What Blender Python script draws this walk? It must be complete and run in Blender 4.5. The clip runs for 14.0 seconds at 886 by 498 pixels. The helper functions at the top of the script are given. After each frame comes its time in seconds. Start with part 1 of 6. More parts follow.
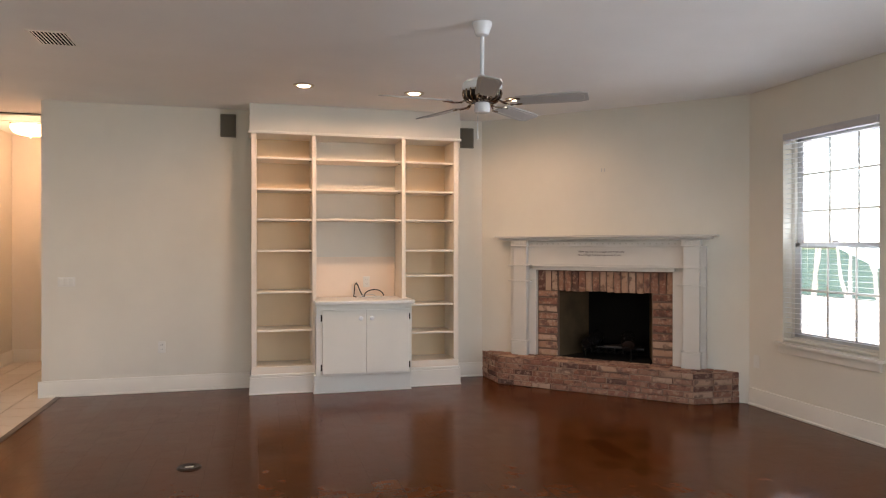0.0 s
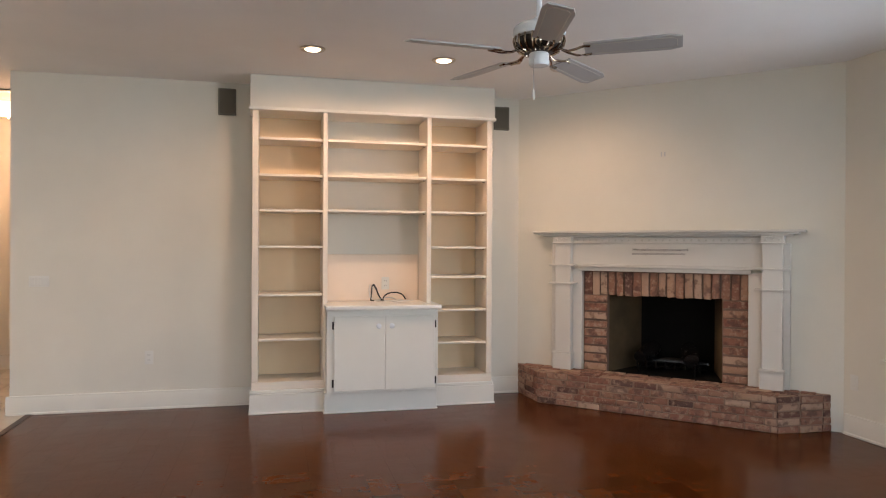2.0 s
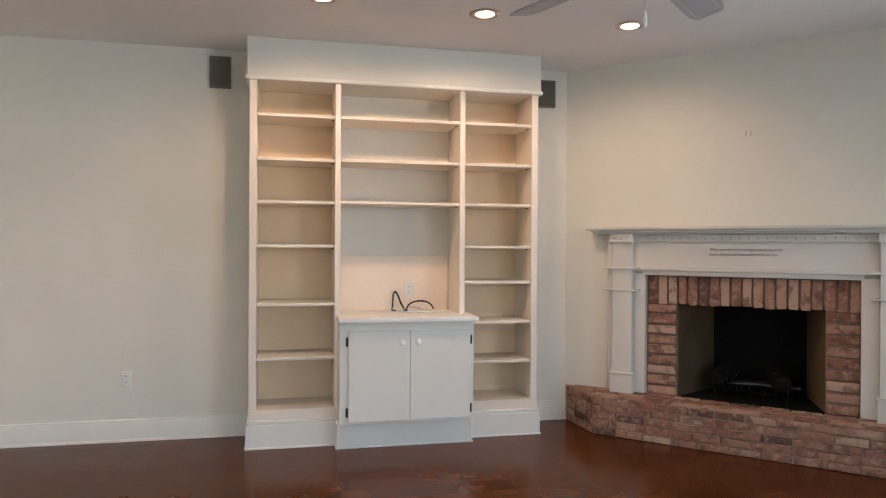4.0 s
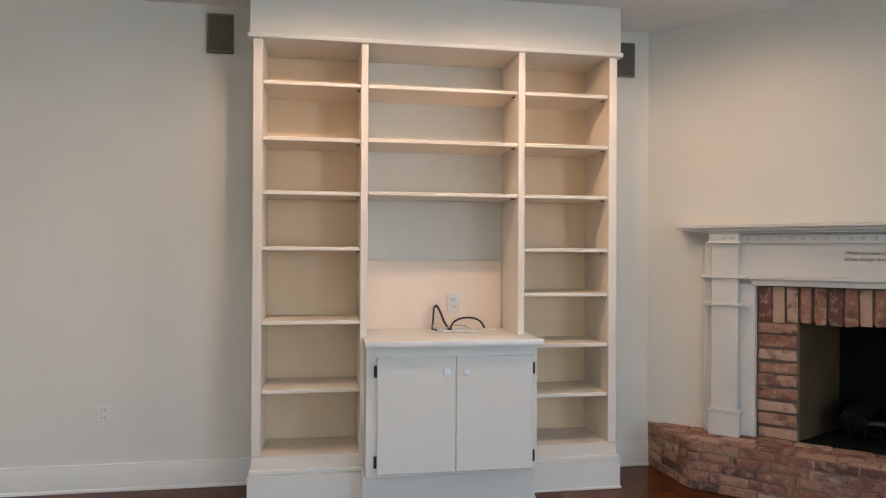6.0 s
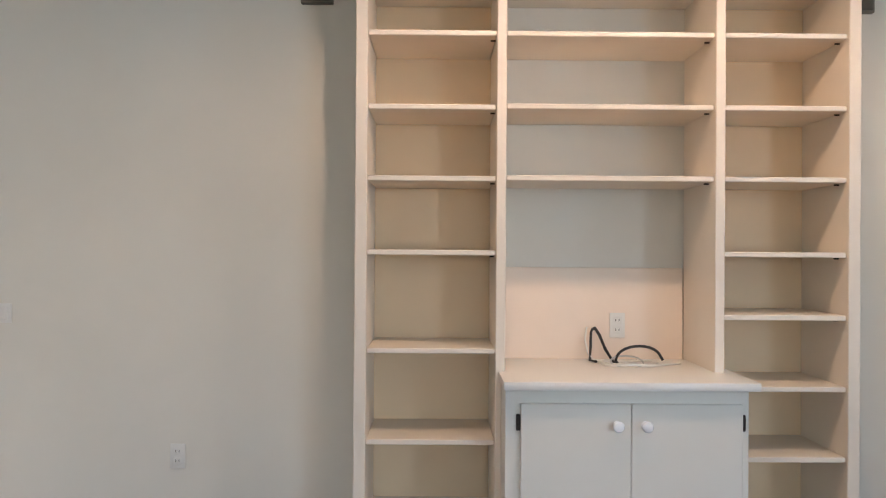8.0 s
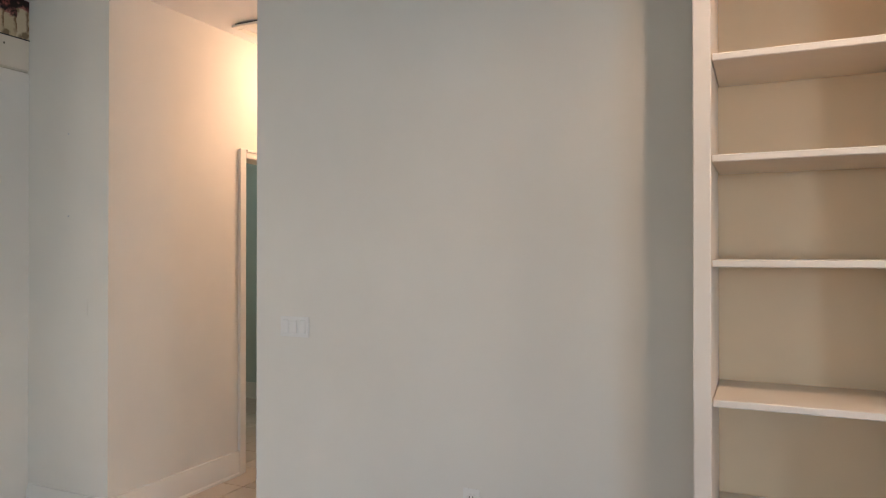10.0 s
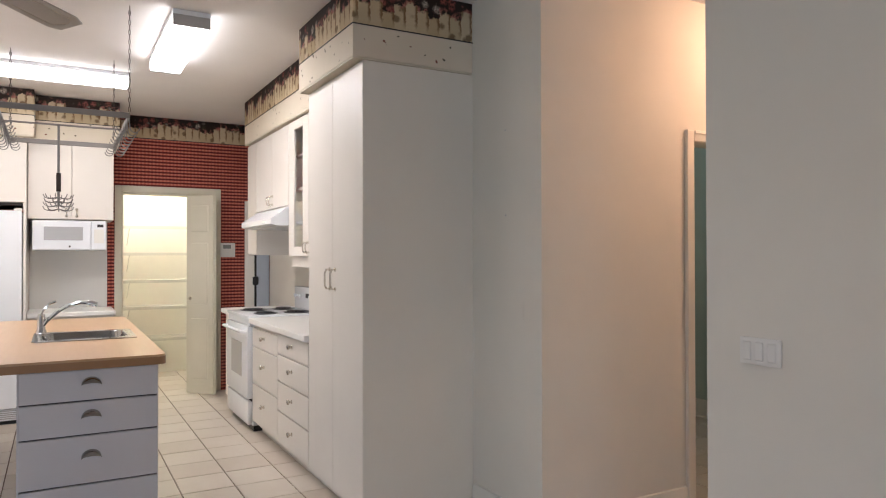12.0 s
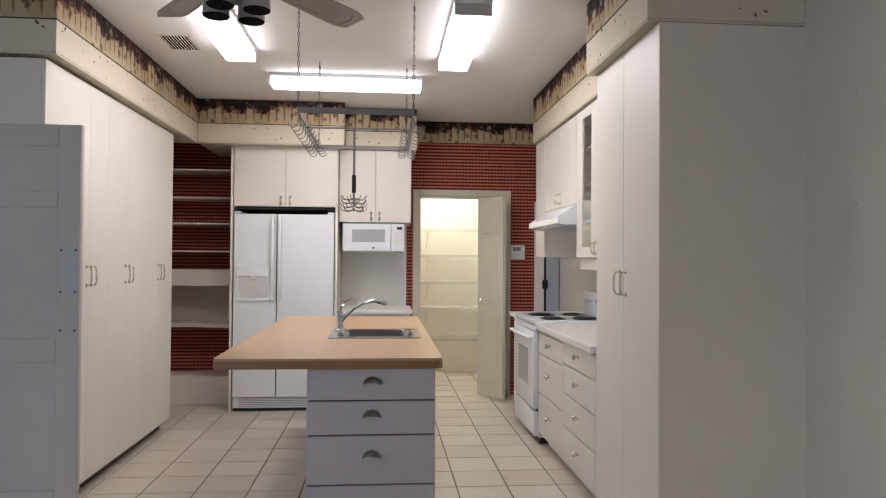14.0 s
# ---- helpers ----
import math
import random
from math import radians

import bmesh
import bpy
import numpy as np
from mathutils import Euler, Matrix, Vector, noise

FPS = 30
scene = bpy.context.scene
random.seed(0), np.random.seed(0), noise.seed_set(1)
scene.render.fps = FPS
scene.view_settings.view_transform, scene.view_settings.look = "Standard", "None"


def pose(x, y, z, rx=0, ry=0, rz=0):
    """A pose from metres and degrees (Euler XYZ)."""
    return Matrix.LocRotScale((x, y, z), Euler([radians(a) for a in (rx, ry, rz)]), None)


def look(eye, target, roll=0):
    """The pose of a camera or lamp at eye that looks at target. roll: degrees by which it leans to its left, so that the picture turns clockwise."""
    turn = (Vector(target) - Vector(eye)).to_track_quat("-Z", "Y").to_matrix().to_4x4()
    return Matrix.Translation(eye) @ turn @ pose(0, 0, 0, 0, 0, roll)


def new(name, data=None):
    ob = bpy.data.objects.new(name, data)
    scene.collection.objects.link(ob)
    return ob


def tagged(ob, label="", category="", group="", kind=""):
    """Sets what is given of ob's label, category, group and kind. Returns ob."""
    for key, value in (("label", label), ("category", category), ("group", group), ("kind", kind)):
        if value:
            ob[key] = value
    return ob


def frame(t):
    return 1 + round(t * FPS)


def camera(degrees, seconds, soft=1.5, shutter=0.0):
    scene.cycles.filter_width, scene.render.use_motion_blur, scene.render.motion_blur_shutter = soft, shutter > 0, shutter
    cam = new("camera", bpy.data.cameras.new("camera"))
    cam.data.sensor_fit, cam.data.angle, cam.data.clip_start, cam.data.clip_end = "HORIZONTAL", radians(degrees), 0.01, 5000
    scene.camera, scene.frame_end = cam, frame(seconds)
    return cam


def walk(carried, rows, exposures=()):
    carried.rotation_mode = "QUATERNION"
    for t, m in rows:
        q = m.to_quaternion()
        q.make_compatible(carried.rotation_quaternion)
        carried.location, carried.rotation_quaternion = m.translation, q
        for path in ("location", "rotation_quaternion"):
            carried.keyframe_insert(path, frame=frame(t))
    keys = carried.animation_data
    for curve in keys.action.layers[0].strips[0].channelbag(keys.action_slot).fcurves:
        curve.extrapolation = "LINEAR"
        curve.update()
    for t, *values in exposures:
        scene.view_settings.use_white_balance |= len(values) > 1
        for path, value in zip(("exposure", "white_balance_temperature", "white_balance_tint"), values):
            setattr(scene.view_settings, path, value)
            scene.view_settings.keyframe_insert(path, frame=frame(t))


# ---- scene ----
cam = camera(65.2, 14.0, soft=1.1)
PATH = [
    (0, (0.026, -7.318, 1.429), (0.54, -5.385, 1.423), 0.0),
    (0.5, (0.095, -7.095, 1.433), (0.586, -5.157, 1.424), 0.3),
    (1, (0.086, -6.842, 1.443), (0.564, -4.901, 1.432), 0.3),
    (1.5, (0.109, -6.597, 1.418), (0.587, -4.655, 1.407), 0.0),
    (2, (0.154, -6.331, 1.399), (0.621, -4.387, 1.392), 0.3),
    (2.5, (0.142, -6.044, 1.413), (0.594, -4.096, 1.408), 0.2),
    (3, (0.138, -5.787, 1.391), (0.591, -3.839, 1.386), 0.1),
    (5.5, (0.371, -4.504, 1.382), (0.734, -2.538, 1.383), 0.5),
    (6, (0.344, -4.236, 1.375), (0.679, -2.264, 1.384), 0.3),
    (6.5, (0.385, -3.956, 1.386), (0.683, -1.979, 1.396), 0.3),
    (7, (0.381, -3.709, 1.379), (0.59, -1.72, 1.388), 0.4),
    (9.5, (0.152, -2.632, 1.417), (-0.385, -0.706, 1.426), -0.0),
    (10, (0.14, -2.525, 1.417), (-0.698, -0.709, 1.432), -0.0),
    (10.5, (0.081, -2.44, 1.394), (-1.039, -0.783, 1.418), 0.4),
    (11, (-0.057, -2.313, 1.411), (-1.424, -0.853, 1.428), 0.1),
    (11.5, (-0.182, -2.204, 1.407), (-1.748, -0.961, 1.419), -0.0),
    (12, (-0.262, -2.024, 1.413), (-2.009, -1.052, 1.432), -0.1),
    (12.5, (-0.365, -1.938, 1.402), (-2.236, -1.233, 1.426), 0.1),
    (13, (-0.544, -1.887, 1.393), (-2.485, -1.406, 1.427), 0.2),
    (13.5, (-0.641, -1.868, 1.38), (-2.617, -1.561, 1.414), 0.4),
    (14, (-0.686, -1.834, 1.386), (-2.678, -1.663, 1.419), 0.4),
]
EXPOSURE = [(0, 1.59, 7250, 20), (3, 1.75, 6650, 16), (6.5, 1.65, 6200, 13), (9.5, 1.73, 6200, 13), (10.5, 1.5, 6130, 14), (12, 1.24, 6180, 17), (13, 1.02, 6100, 17), (14, 0.87, 6080, 17)]
walk(cam, [(t, look(eye, aim, roll)) for t, eye, aim, roll in PATH], EXPOSURE)

# ---- light ----
world = bpy.data.worlds.new("sky_world")
scene.world = world
world.use_nodes = True
wn = world.node_tree
sky = wn.nodes.new("ShaderNodeTexSky")
sky.sky_type = "NISHITA"
sky.sun_disc = False
sky.sun_elevation = radians(51)
sky.sun_rotation = radians(-129)
wn.links.new(sky.outputs[0], wn.nodes["Background"].inputs[0])
wn.nodes["Background"].inputs[1].default_value = 0.15

H = 2.82          # ceiling height


def lamp(name, kind, m, energy, color, size=0.1, size_y=None, spot=None, spread=None):
    d = bpy.data.lights.new(name, kind)
    d.energy, d.color = (energy if kind == "SUN" else energy * 0.25), color
    if kind == "AREA":
        d.size = size
        if size_y:
            d.shape, d.size_y = "RECTANGLE", size_y
        if spread:
            d.spread = radians(spread)
    elif kind == "SUN":
        d.angle = size
    else:
        d.shadow_soft_size = size
    if spot:
        d.spot_size, d.spot_blend = radians(spot), 0.6
    ob = new(name, d)
    ob.matrix_world = m
    return ob


lamp("sun", "SUN", look((0, 0, 0), (0.5, -0.4, -0.8)), 4.5, (1, 0.95, 0.88), 0.01)
DAY = (0.68, 0.84, 1.0)
# daylight: rear and west are added fill, side is unseen, tall is in window_1
lamp("window_daylight_rear", "AREA", look((1.2, -9.62, 1.5), (1.2, 0, 3.2)), 40, DAY, 2.6, 1.5)
lamp("window_daylight_side", "AREA", look((4.52, -6.6, 1.5), (0, -6.2, 2.6)), 190, DAY, 1.8, 1.6)
lamp("window_daylight_west", "AREA", look((-4.62, -7.4, 1.5), (0, -7.2, 2.2)), 34, (0.62, 0.80, 1.0), 1.8, 1.6)
lamp("window_daylight_tall", "AREA", look((4.47, -2.83, 1.5), (0, -3.4, 2.9)), 30, DAY, 0.85, 1.6)
WARM = (1.0, 0.70, 0.47)
for cx, cy, watts in ((0.40, -1.26, 74), (1.385, -1.20, 68), (2.35, -1.20, 32)):
    lamp("can_light", "SPOT", look((cx, cy, H - 0.02), (cx, cy + 0.25, 0)), watts, WARM, 0.032, spot=166)
lamp("hall_light", "POINT", pose(-2.45, 1.40, H - 0.24), 31, (1.0, 0.63, 0.42), 0.14)
FLUO = (1.0, 0.96, 0.88)
lamp("fluorescent_back", "AREA", look((-6.15, -2.13, H - 0.10), (-6.15, -2.13, 0)), 24, FLUO, 0.16, 1.1)
lamp("fluorescent_right", "AREA", look((-4.985, -1.355, H - 0.10), (-4.985, -1.355, 0)), 24, FLUO, 1.2, 0.16)
lamp("fluorescent_left", "AREA", look((-4.92, -2.81, H - 0.10), (-4.92, -2.81, 0)), 18, FLUO, 1.2, 0.16)
lamp("closet_light", "POINT", pose(-8.5, -1.2, 2.40), 92, (0.99, 1.0, 0.86), 0.12)
# fill without a fixture, added to brighten the room behind the hall doorway
lamp("bath_light", "POINT", pose(-4.0, 1.6, 2.4), 10, (0.90, 1.0, 0.92), 0.1)


# ---- materials ----
def nd(nt, kind, props=None, **ins):
    n = nt.nodes.new(kind)
    for k, v in (props or {}).items():
        setattr(n, k, v)
    for k, v in ins.items():
        key = int(k[1:]) if k[0] == "i" and k[1:].isdigit() else k.replace("_", " ")
        if isinstance(v, bpy.types.NodeSocket):
            nt.links.new(v, n.inputs[key])
        else:
            n.inputs[key].default_value = v
    return n


def calc(nt, op, a, b=0.0, c=0.0):
    return nd(nt, "ShaderNodeMath", {"operation": op}, i0=a, i1=b, i2=c).outputs[0]


def mixc(nt, f, a, b):
    n = nt.nodes.new("ShaderNodeMix")
    n.data_type = "RGBA"
    for i, v in ((0, f), (6, a), (7, b)):
        if isinstance(v, bpy.types.NodeSocket):
            nt.links.new(v, n.inputs[i])
        else:
            n.inputs[i].default_value = (*v, 1) if isinstance(v, tuple) and len(v) == 3 else v
    return n.outputs[2]


def ramp(nt, fac, lo, hi):
    n = nd(nt, "ShaderNodeMapRange", None, Value=fac, From_Min=lo, From_Max=hi)
    return n.outputs[0]


def shader(name, rough=0.5, metal=0.0, spec=0.5):
    m = bpy.data.materials.new(name)
    m.use_nodes = True
    nt = m.node_tree
    b = nt.nodes["Principled BSDF"]
    b.inputs["Roughness"].default_value = rough
    b.inputs["Metallic"].default_value = metal
    b.inputs["Specular IOR Level"].default_value = spec
    pos = nd(nt, "ShaderNodeNewGeometry").outputs["Position"]
    return m, nt, b, pos


def bump(nt, b, height, strength=0.2, dist=0.002):
    n = nd(nt, "ShaderNodeBump", None, Height=height, Strength=strength, Distance=dist)
    nt.links.new(n.outputs[0], b.inputs["Normal"])


def noise_tex(nt, vec, scale, detail=3.0, rough=0.55):
    return nd(nt, "ShaderNodeTexNoise", None, Vector=vec, Scale=scale, Detail=detail, Roughness=rough).outputs[0]


def plain(name, col, rough=0.5, metal=0.0, var=0.06, grain=90.0, relief=0.1, spec=0.5, per_piece=0.0):
    """Paint, plaster, enamel or metal with cloudy variation and fine relief."""
    m, nt, b, pos = shader(name, rough, metal, spec)
    big = noise_tex(nt, pos, 1.7, 4)
    fine = noise_tex(nt, pos, grain, 3)
    lo = tuple(c * (1 - var) for c in col)
    hi = tuple(min(1, c * (1 + var * 0.6)) for c in col)
    c = mixc(nt, ramp(nt, big, 0.3, 0.7), lo, hi)
    if per_piece:
        r = nd(nt, "ShaderNodeObjectInfo").outputs["Random"]
        c = mixc(nt, calc(nt, "MULTIPLY", r, per_piece), c, tuple(v * 0.7 for v in col))
    nt.links.new(c, b.inputs["Base Color"])
    rr = nd(nt, "ShaderNodeMapRange", None, Value=fine, To_Min=rough * 0.85, To_Max=min(1, rough * 1.15)).outputs[0]
    nt.links.new(rr, b.inputs["Roughness"])
    bump(nt, b, fine, relief)
    return m


def glow(name, col, strength):
    m = bpy.data.materials.new(name)
    m.use_nodes = True
    nt = m.node_tree
    b = nt.nodes["Principled BSDF"]
    b.inputs["Base Color"].default_value = (*col, 1)
    b.inputs["Emission Color"].default_value = (*col, 1)
    b.inputs["Emission Strength"].default_value = strength
    return m


def split(nt, pos):
    s = nd(nt, "ShaderNodeSeparateXYZ", None, Vector=pos)
    return s.outputs[0], s.outputs[1], s.outputs[2]


def gingham():
    m, nt, b, pos = shader("red_check_wallpaper", 0.75, 0, 0.2)
    x, y, z = split(nt, pos)
    h = calc(nt, "ADD", x, y)
    p = 0.034

    def stripe(v):
        f = calc(nt, "FRACT", calc(nt, "DIVIDE", calc(nt, "ADD", v, 20.0), p))
        return calc(nt, "GREATER_THAN", f, 0.5)
    s1, s2 = stripe(h), stripe(z)
    c1 = mixc(nt, s1, (0.64, 0.225, 0.15), (0.52, 0.125, 0.082))
    c2 = mixc(nt, s1, (0.125, 0.019, 0.019), (0.08, 0.011, 0.013))
    c = mixc(nt, s2, c1, c2)
    n = noise_tex(nt, pos, 160, 2)
    nt.links.new(mixc(nt, calc(nt, "MULTIPLY", n, 0.3), c, (0.2, 0.05, 0.05)), b.inputs["Base Color"])
    bump(nt, b, n, 0.1)
    return m


def border_paper():
    """Garden border: dark blossom band over cream pots and pickets."""
    m, nt, b, pos = shader("garden_border_wallpaper", 0.7, 0, 0.2)
    x, y, z = split(nt, pos)
    h = calc(nt, "ADD", calc(nt, "ADD", x, y), 20.0)
    zz = calc(nt, "SUBTRACT", z, 2.60)
    v2 = nd(nt, "ShaderNodeCombineXYZ", None, X=h, Y=z).outputs[0]
    wob = noise_tex(nt, v2, 34, 4, 0.65)
    hw = calc(nt, "ADD", h, calc(nt, "MULTIPLY", wob, 0.035))
    cell = calc(nt, "FLOOR", calc(nt, "DIVIDE", hw, 0.068))
    rnd = nd(nt, "ShaderNodeTexWhiteNoise", {"noise_dimensions": "1D"}, W=cell).outputs[0]
    edge = calc(nt, "ADD", calc(nt, "MULTIPLY", rnd, 0.09), calc(nt, "ADD", 0.045, calc(nt, "MULTIPLY", wob, 0.07)))
    dark = ramp(nt, calc(nt, "SUBTRACT", zz, edge), -0.006, 0.006)
    vw = nd(nt, "ShaderNodeCombineXYZ", None, X=hw, Y=calc(nt, "ADD", z, calc(nt, "MULTIPLY", wob, 0.03))).outputs[0]
    fl = nd(nt, "ShaderNodeTexVoronoi", None, Vector=vw, Scale=17.0)
    bloom = ramp(nt, fl.outputs["Distance"], 0.5, 0.25)
    hue = nd(nt, "ShaderNodeSeparateColor", None, Color=fl.outputs["Color"]).outputs[0]
    bc = mixc(nt, calc(nt, "GREATER_THAN", hue, 0.40), (0.05, 0.055, 0.03), (0.30, 0.085, 0.07))
    bc = mixc(nt, calc(nt, "GREATER_THAN", hue, 0.72), bc, (0.44, 0.38, 0.31))
    petal = noise_tex(nt, v2, 75, 3, 0.6)
    top = mixc(nt, calc(nt, "MULTIPLY", bloom, ramp(nt, petal, 0.35, 0.6)), (0.024, 0.015, 0.012), bc)
    fringe = calc(nt, "MULTIPLY", ramp(nt, calc(nt, "SUBTRACT", zz, edge), 0.045, 0.012), ramp(nt, noise_tex(nt, v2, 26, 3, 0.6), 0.47, 0.58))
    top = mixc(nt, fringe, top, mixc(nt, petal, (0.22, 0.05, 0.045), (0.50, 0.24, 0.19)))
    fr = calc(nt, "FRACT", calc(nt, "DIVIDE", hw, 0.068))
    gap = calc(nt, "MULTIPLY", ramp(nt, fr, 0.72, 0.9), ramp(nt, zz, 0.01, 0.06))
    spot = ramp(nt, nd(nt, "ShaderNodeTexVoronoi", None, Vector=vw, Scale=13.0).outputs["Distance"], 0.33, 0.2)
    low = mixc(nt, rnd, (0.45, 0.35, 0.21), (0.63, 0.53, 0.36))
    low = mixc(nt, calc(nt, "MULTIPLY", wob, 0.5), low, (0.40, 0.28, 0.15))
    low = mixc(nt, gap, low, (0.20, 0.12, 0.06))
    low = mixc(nt, calc(nt, "MULTIPLY", spot, 0.8), low, (0.13, 0.075, 0.035))
    nt.links.new(mixc(nt, dark, low, top), b.inputs["Base Color"])
    bump(nt, b, noise_tex(nt, pos, 140, 2), 0.08)
    return m


def sprig_paper():
    m, nt, b, pos = shader("sprig_wallpaper", 0.7, 0, 0.2)
    x, y, z = split(nt, pos)
    h = calc(nt, "ADD", x, y)
    v2 = nd(nt, "ShaderNodeCombineXYZ", None, X=h, Y=z).outputs[0]
    wob = noise_tex(nt, v2, 24, 2)
    v3 = nd(nt, "ShaderNodeCombineXYZ", None, X=calc(nt, "ADD", h, calc(nt, "MULTIPLY", wob, 0.05)), Y=calc(nt, "SUBTRACT", z, calc(nt, "MULTIPLY", wob, 0.05))).outputs[0]
    vo = nd(nt, "ShaderNodeTexVoronoi", None, Vector=v3, Scale=19.0, Randomness=0.8)
    leaf = ramp(nt, vo.outputs["Distance"], 0.17, 0.11)
    hue = nd(nt, "ShaderNodeSeparateColor", None, Color=vo.outputs["Color"]).outputs[0]
    lc = mixc(nt, calc(nt, "GREATER_THAN", hue, 0.75), (0.10, 0.085, 0.055), (0.22, 0.10, 0.07))
    base = mixc(nt, noise_tex(nt, pos, 3, 3), (0.62, 0.54, 0.42), (0.72, 0.65, 0.53))
    nt.links.new(mixc(nt, leaf, base, lc), b.inputs["Base Color"])
    bump(nt, b, noise_tex(nt, pos, 140, 2), 0.08)
    return m


def parquet():
    m, nt, b, pos = shader("dark_parquet", 0.16, 0, 0.5)
    r1 = nd(nt, "ShaderNodeNewGeometry").outputs["Random Per Island"]
    r2 = nd(nt, "ShaderNodeObjectInfo").outputs["Random"]
    r = calc(nt, "FRACT", calc(nt, "ADD", r1, r2))
    x, y, z = split(nt, pos)
    turn = calc(nt, "GREATER_THAN", r, 0.5)
    a = calc(nt, "ADD", calc(nt, "MULTIPLY", x, turn), calc(nt, "MULTIPLY", y, calc(nt, "SUBTRACT", 1.0, turn)))
    o = calc(nt, "ADD", calc(nt, "MULTIPLY", y, turn), calc(nt, "MULTIPLY", x, calc(nt, "SUBTRACT", 1.0, turn)))
    gv = nd(nt, "ShaderNodeCombineXYZ", None, X=calc(nt, "MULTIPLY", a, 60.0), Y=calc(nt, "MULTIPLY", o, 5.0), Z=calc(nt, "MULTIPLY", r, 9.0)).outputs[0]
    grain = noise_tex(nt, gv, 1.0, 4, 0.6)
    cloud = noise_tex(nt, pos, 1.1, 4)
    c = mixc(nt, r, (0.074, 0.0175, 0.003), (0.138, 0.037, 0.0068))
    c = mixc(nt, calc(nt, "MULTIPLY", grain, 0.4), c, (0.030, 0.008, 0.003))
    c = mixc(nt, calc(nt, "MULTIPLY", ramp(nt, cloud, 0.35, 0.7), 0.45), c, (0.105, 0.031, 0.008))
    patch = noise_tex(nt, nd(nt, "ShaderNodeCombineXYZ", None, X=calc(nt, "MULTIPLY", x, 9.0), Y=calc(nt, "MULTIPLY", y, 13.0), Z=calc(nt, "MULTIPLY", r, 5.0)).outputs[0], 1.0, 3, 0.6)
    c = mixc(nt, calc(nt, "MULTIPLY", ramp(nt, patch, 0.34, 0.76), 0.35), c, (0.032, 0.0075, 0.0018))
    nt.links.new(c, b.inputs["Base Color"])
    rough = calc(nt, "ADD", 0.07, calc(nt, "ADD", calc(nt, "MULTIPLY", cloud, 0.12), calc(nt, "MULTIPLY", r, 0.08)))
    nt.links.new(rough, b.inputs["Roughness"])
    bump(nt, b, calc(nt, "ADD", grain, calc(nt, "MULTIPLY", noise_tex(nt, pos, 9, 3), 2.2)), 0.13, 0.003)
    b.inputs["Specular IOR Level"].default_value = 0.145
    b.inputs["Specular Tint"].default_value = (1.0, 0.56, 0.32, 1)
    return m


def tile_mat():
    m, nt, b, pos = shader("beige_ceramic_tile", 0.28, 0, 0.5)
    r1 = nd(nt, "ShaderNodeNewGeometry").outputs["Random Per Island"]
    r2 = nd(nt, "ShaderNodeObjectInfo").outputs["Random"]
    r = calc(nt, "FRACT", calc(nt, "ADD", r1, r2))
    cloud = noise_tex(nt, pos, 6, 5, 0.6)
    speck = noise_tex(nt, pos, 70, 3)
    c = mixc(nt, r, (0.56, 0.49, 0.41), (0.66, 0.60, 0.52))
    c = mixc(nt, calc(nt, "MULTIPLY", ramp(nt, cloud, 0.25, 0.85), 0.3), c, (0.50, 0.41, 0.33))
    c = mixc(nt, calc(nt, "MULTIPLY", speck, 0.12), c, (0.44, 0.35, 0.28))
    nt.links.new(c, b.inputs["Base Color"])
    nt.links.new(nd(nt, "ShaderNodeMapRange", None, Value=cloud, To_Min=0.26, To_Max=0.36).outputs[0], b.inputs["Roughness"])
    bump(nt, b, noise_tex(nt, pos, 5, 1), 0.05, 0.003)
    return m


def brick_mat():
    m, nt, b, pos = shader("reclaimed_brick", 0.88, 0, 0.25)
    r1 = nd(nt, "ShaderNodeNewGeometry").outputs["Random Per Island"]
    r2 = nd(nt, "ShaderNodeObjectInfo").outputs["Random"]
    r = calc(nt, "FRACT", calc(nt, "ADD", r1, r2))
    cr = nd(nt, "ShaderNodeValToRGB", None, Fac=r)
    el = cr.color_ramp.elements
    el[0].position, el[0].color = 0.0, (0.07, 0.042, 0.036, 1)
    el[1].position, el[1].color = 1.0, (0.52, 0.36, 0.265, 1)
    for p, c in ((0.08, (0.13, 0.06, 0.045, 1)), (0.14, (0.27, 0.115, 0.075, 1)), (0.42, (0.37, 0.20, 0.135, 1)), (0.6, (0.24, 0.095, 0.062, 1)), (0.85, (0.45, 0.27, 0.18, 1))):
        e = el.new(p)
        e.color = c
    sh = nd(nt, "ShaderNodeVectorMath", {"operation": "ADD"}, i0=pos, i1=nd(nt, "ShaderNodeCombineXYZ", None, X=calc(nt, "MULTIPLY", r, 31.0)).outputs[0]).outputs[0]
    blot = noise_tex(nt, sh, 21, 4, 0.7)
    fine = noise_tex(nt, sh, 85, 4, 0.6)
    c = mixc(nt, calc(nt, "MULTIPLY", ramp(nt, blot, 0.50, 0.62), 0.62), cr.outputs[0], (0.50, 0.345, 0.25))
    c = mixc(nt, calc(nt, "MULTIPLY", ramp(nt, noise_tex(nt, sh, 12, 3), 0.52, 0.64), 0.7), c, (0.09, 0.05, 0.042))
    c = mixc(nt, calc(nt, "MULTIPLY", fine, 0.3), c, (0.22, 0.12, 0.09))
    nt.links.new(c, b.inputs["Base Color"])
    bump(nt, b, calc(nt, "ADD", fine, calc(nt, "MULTIPLY", blot, 1.5)), 0.7, 0.006)
    return m


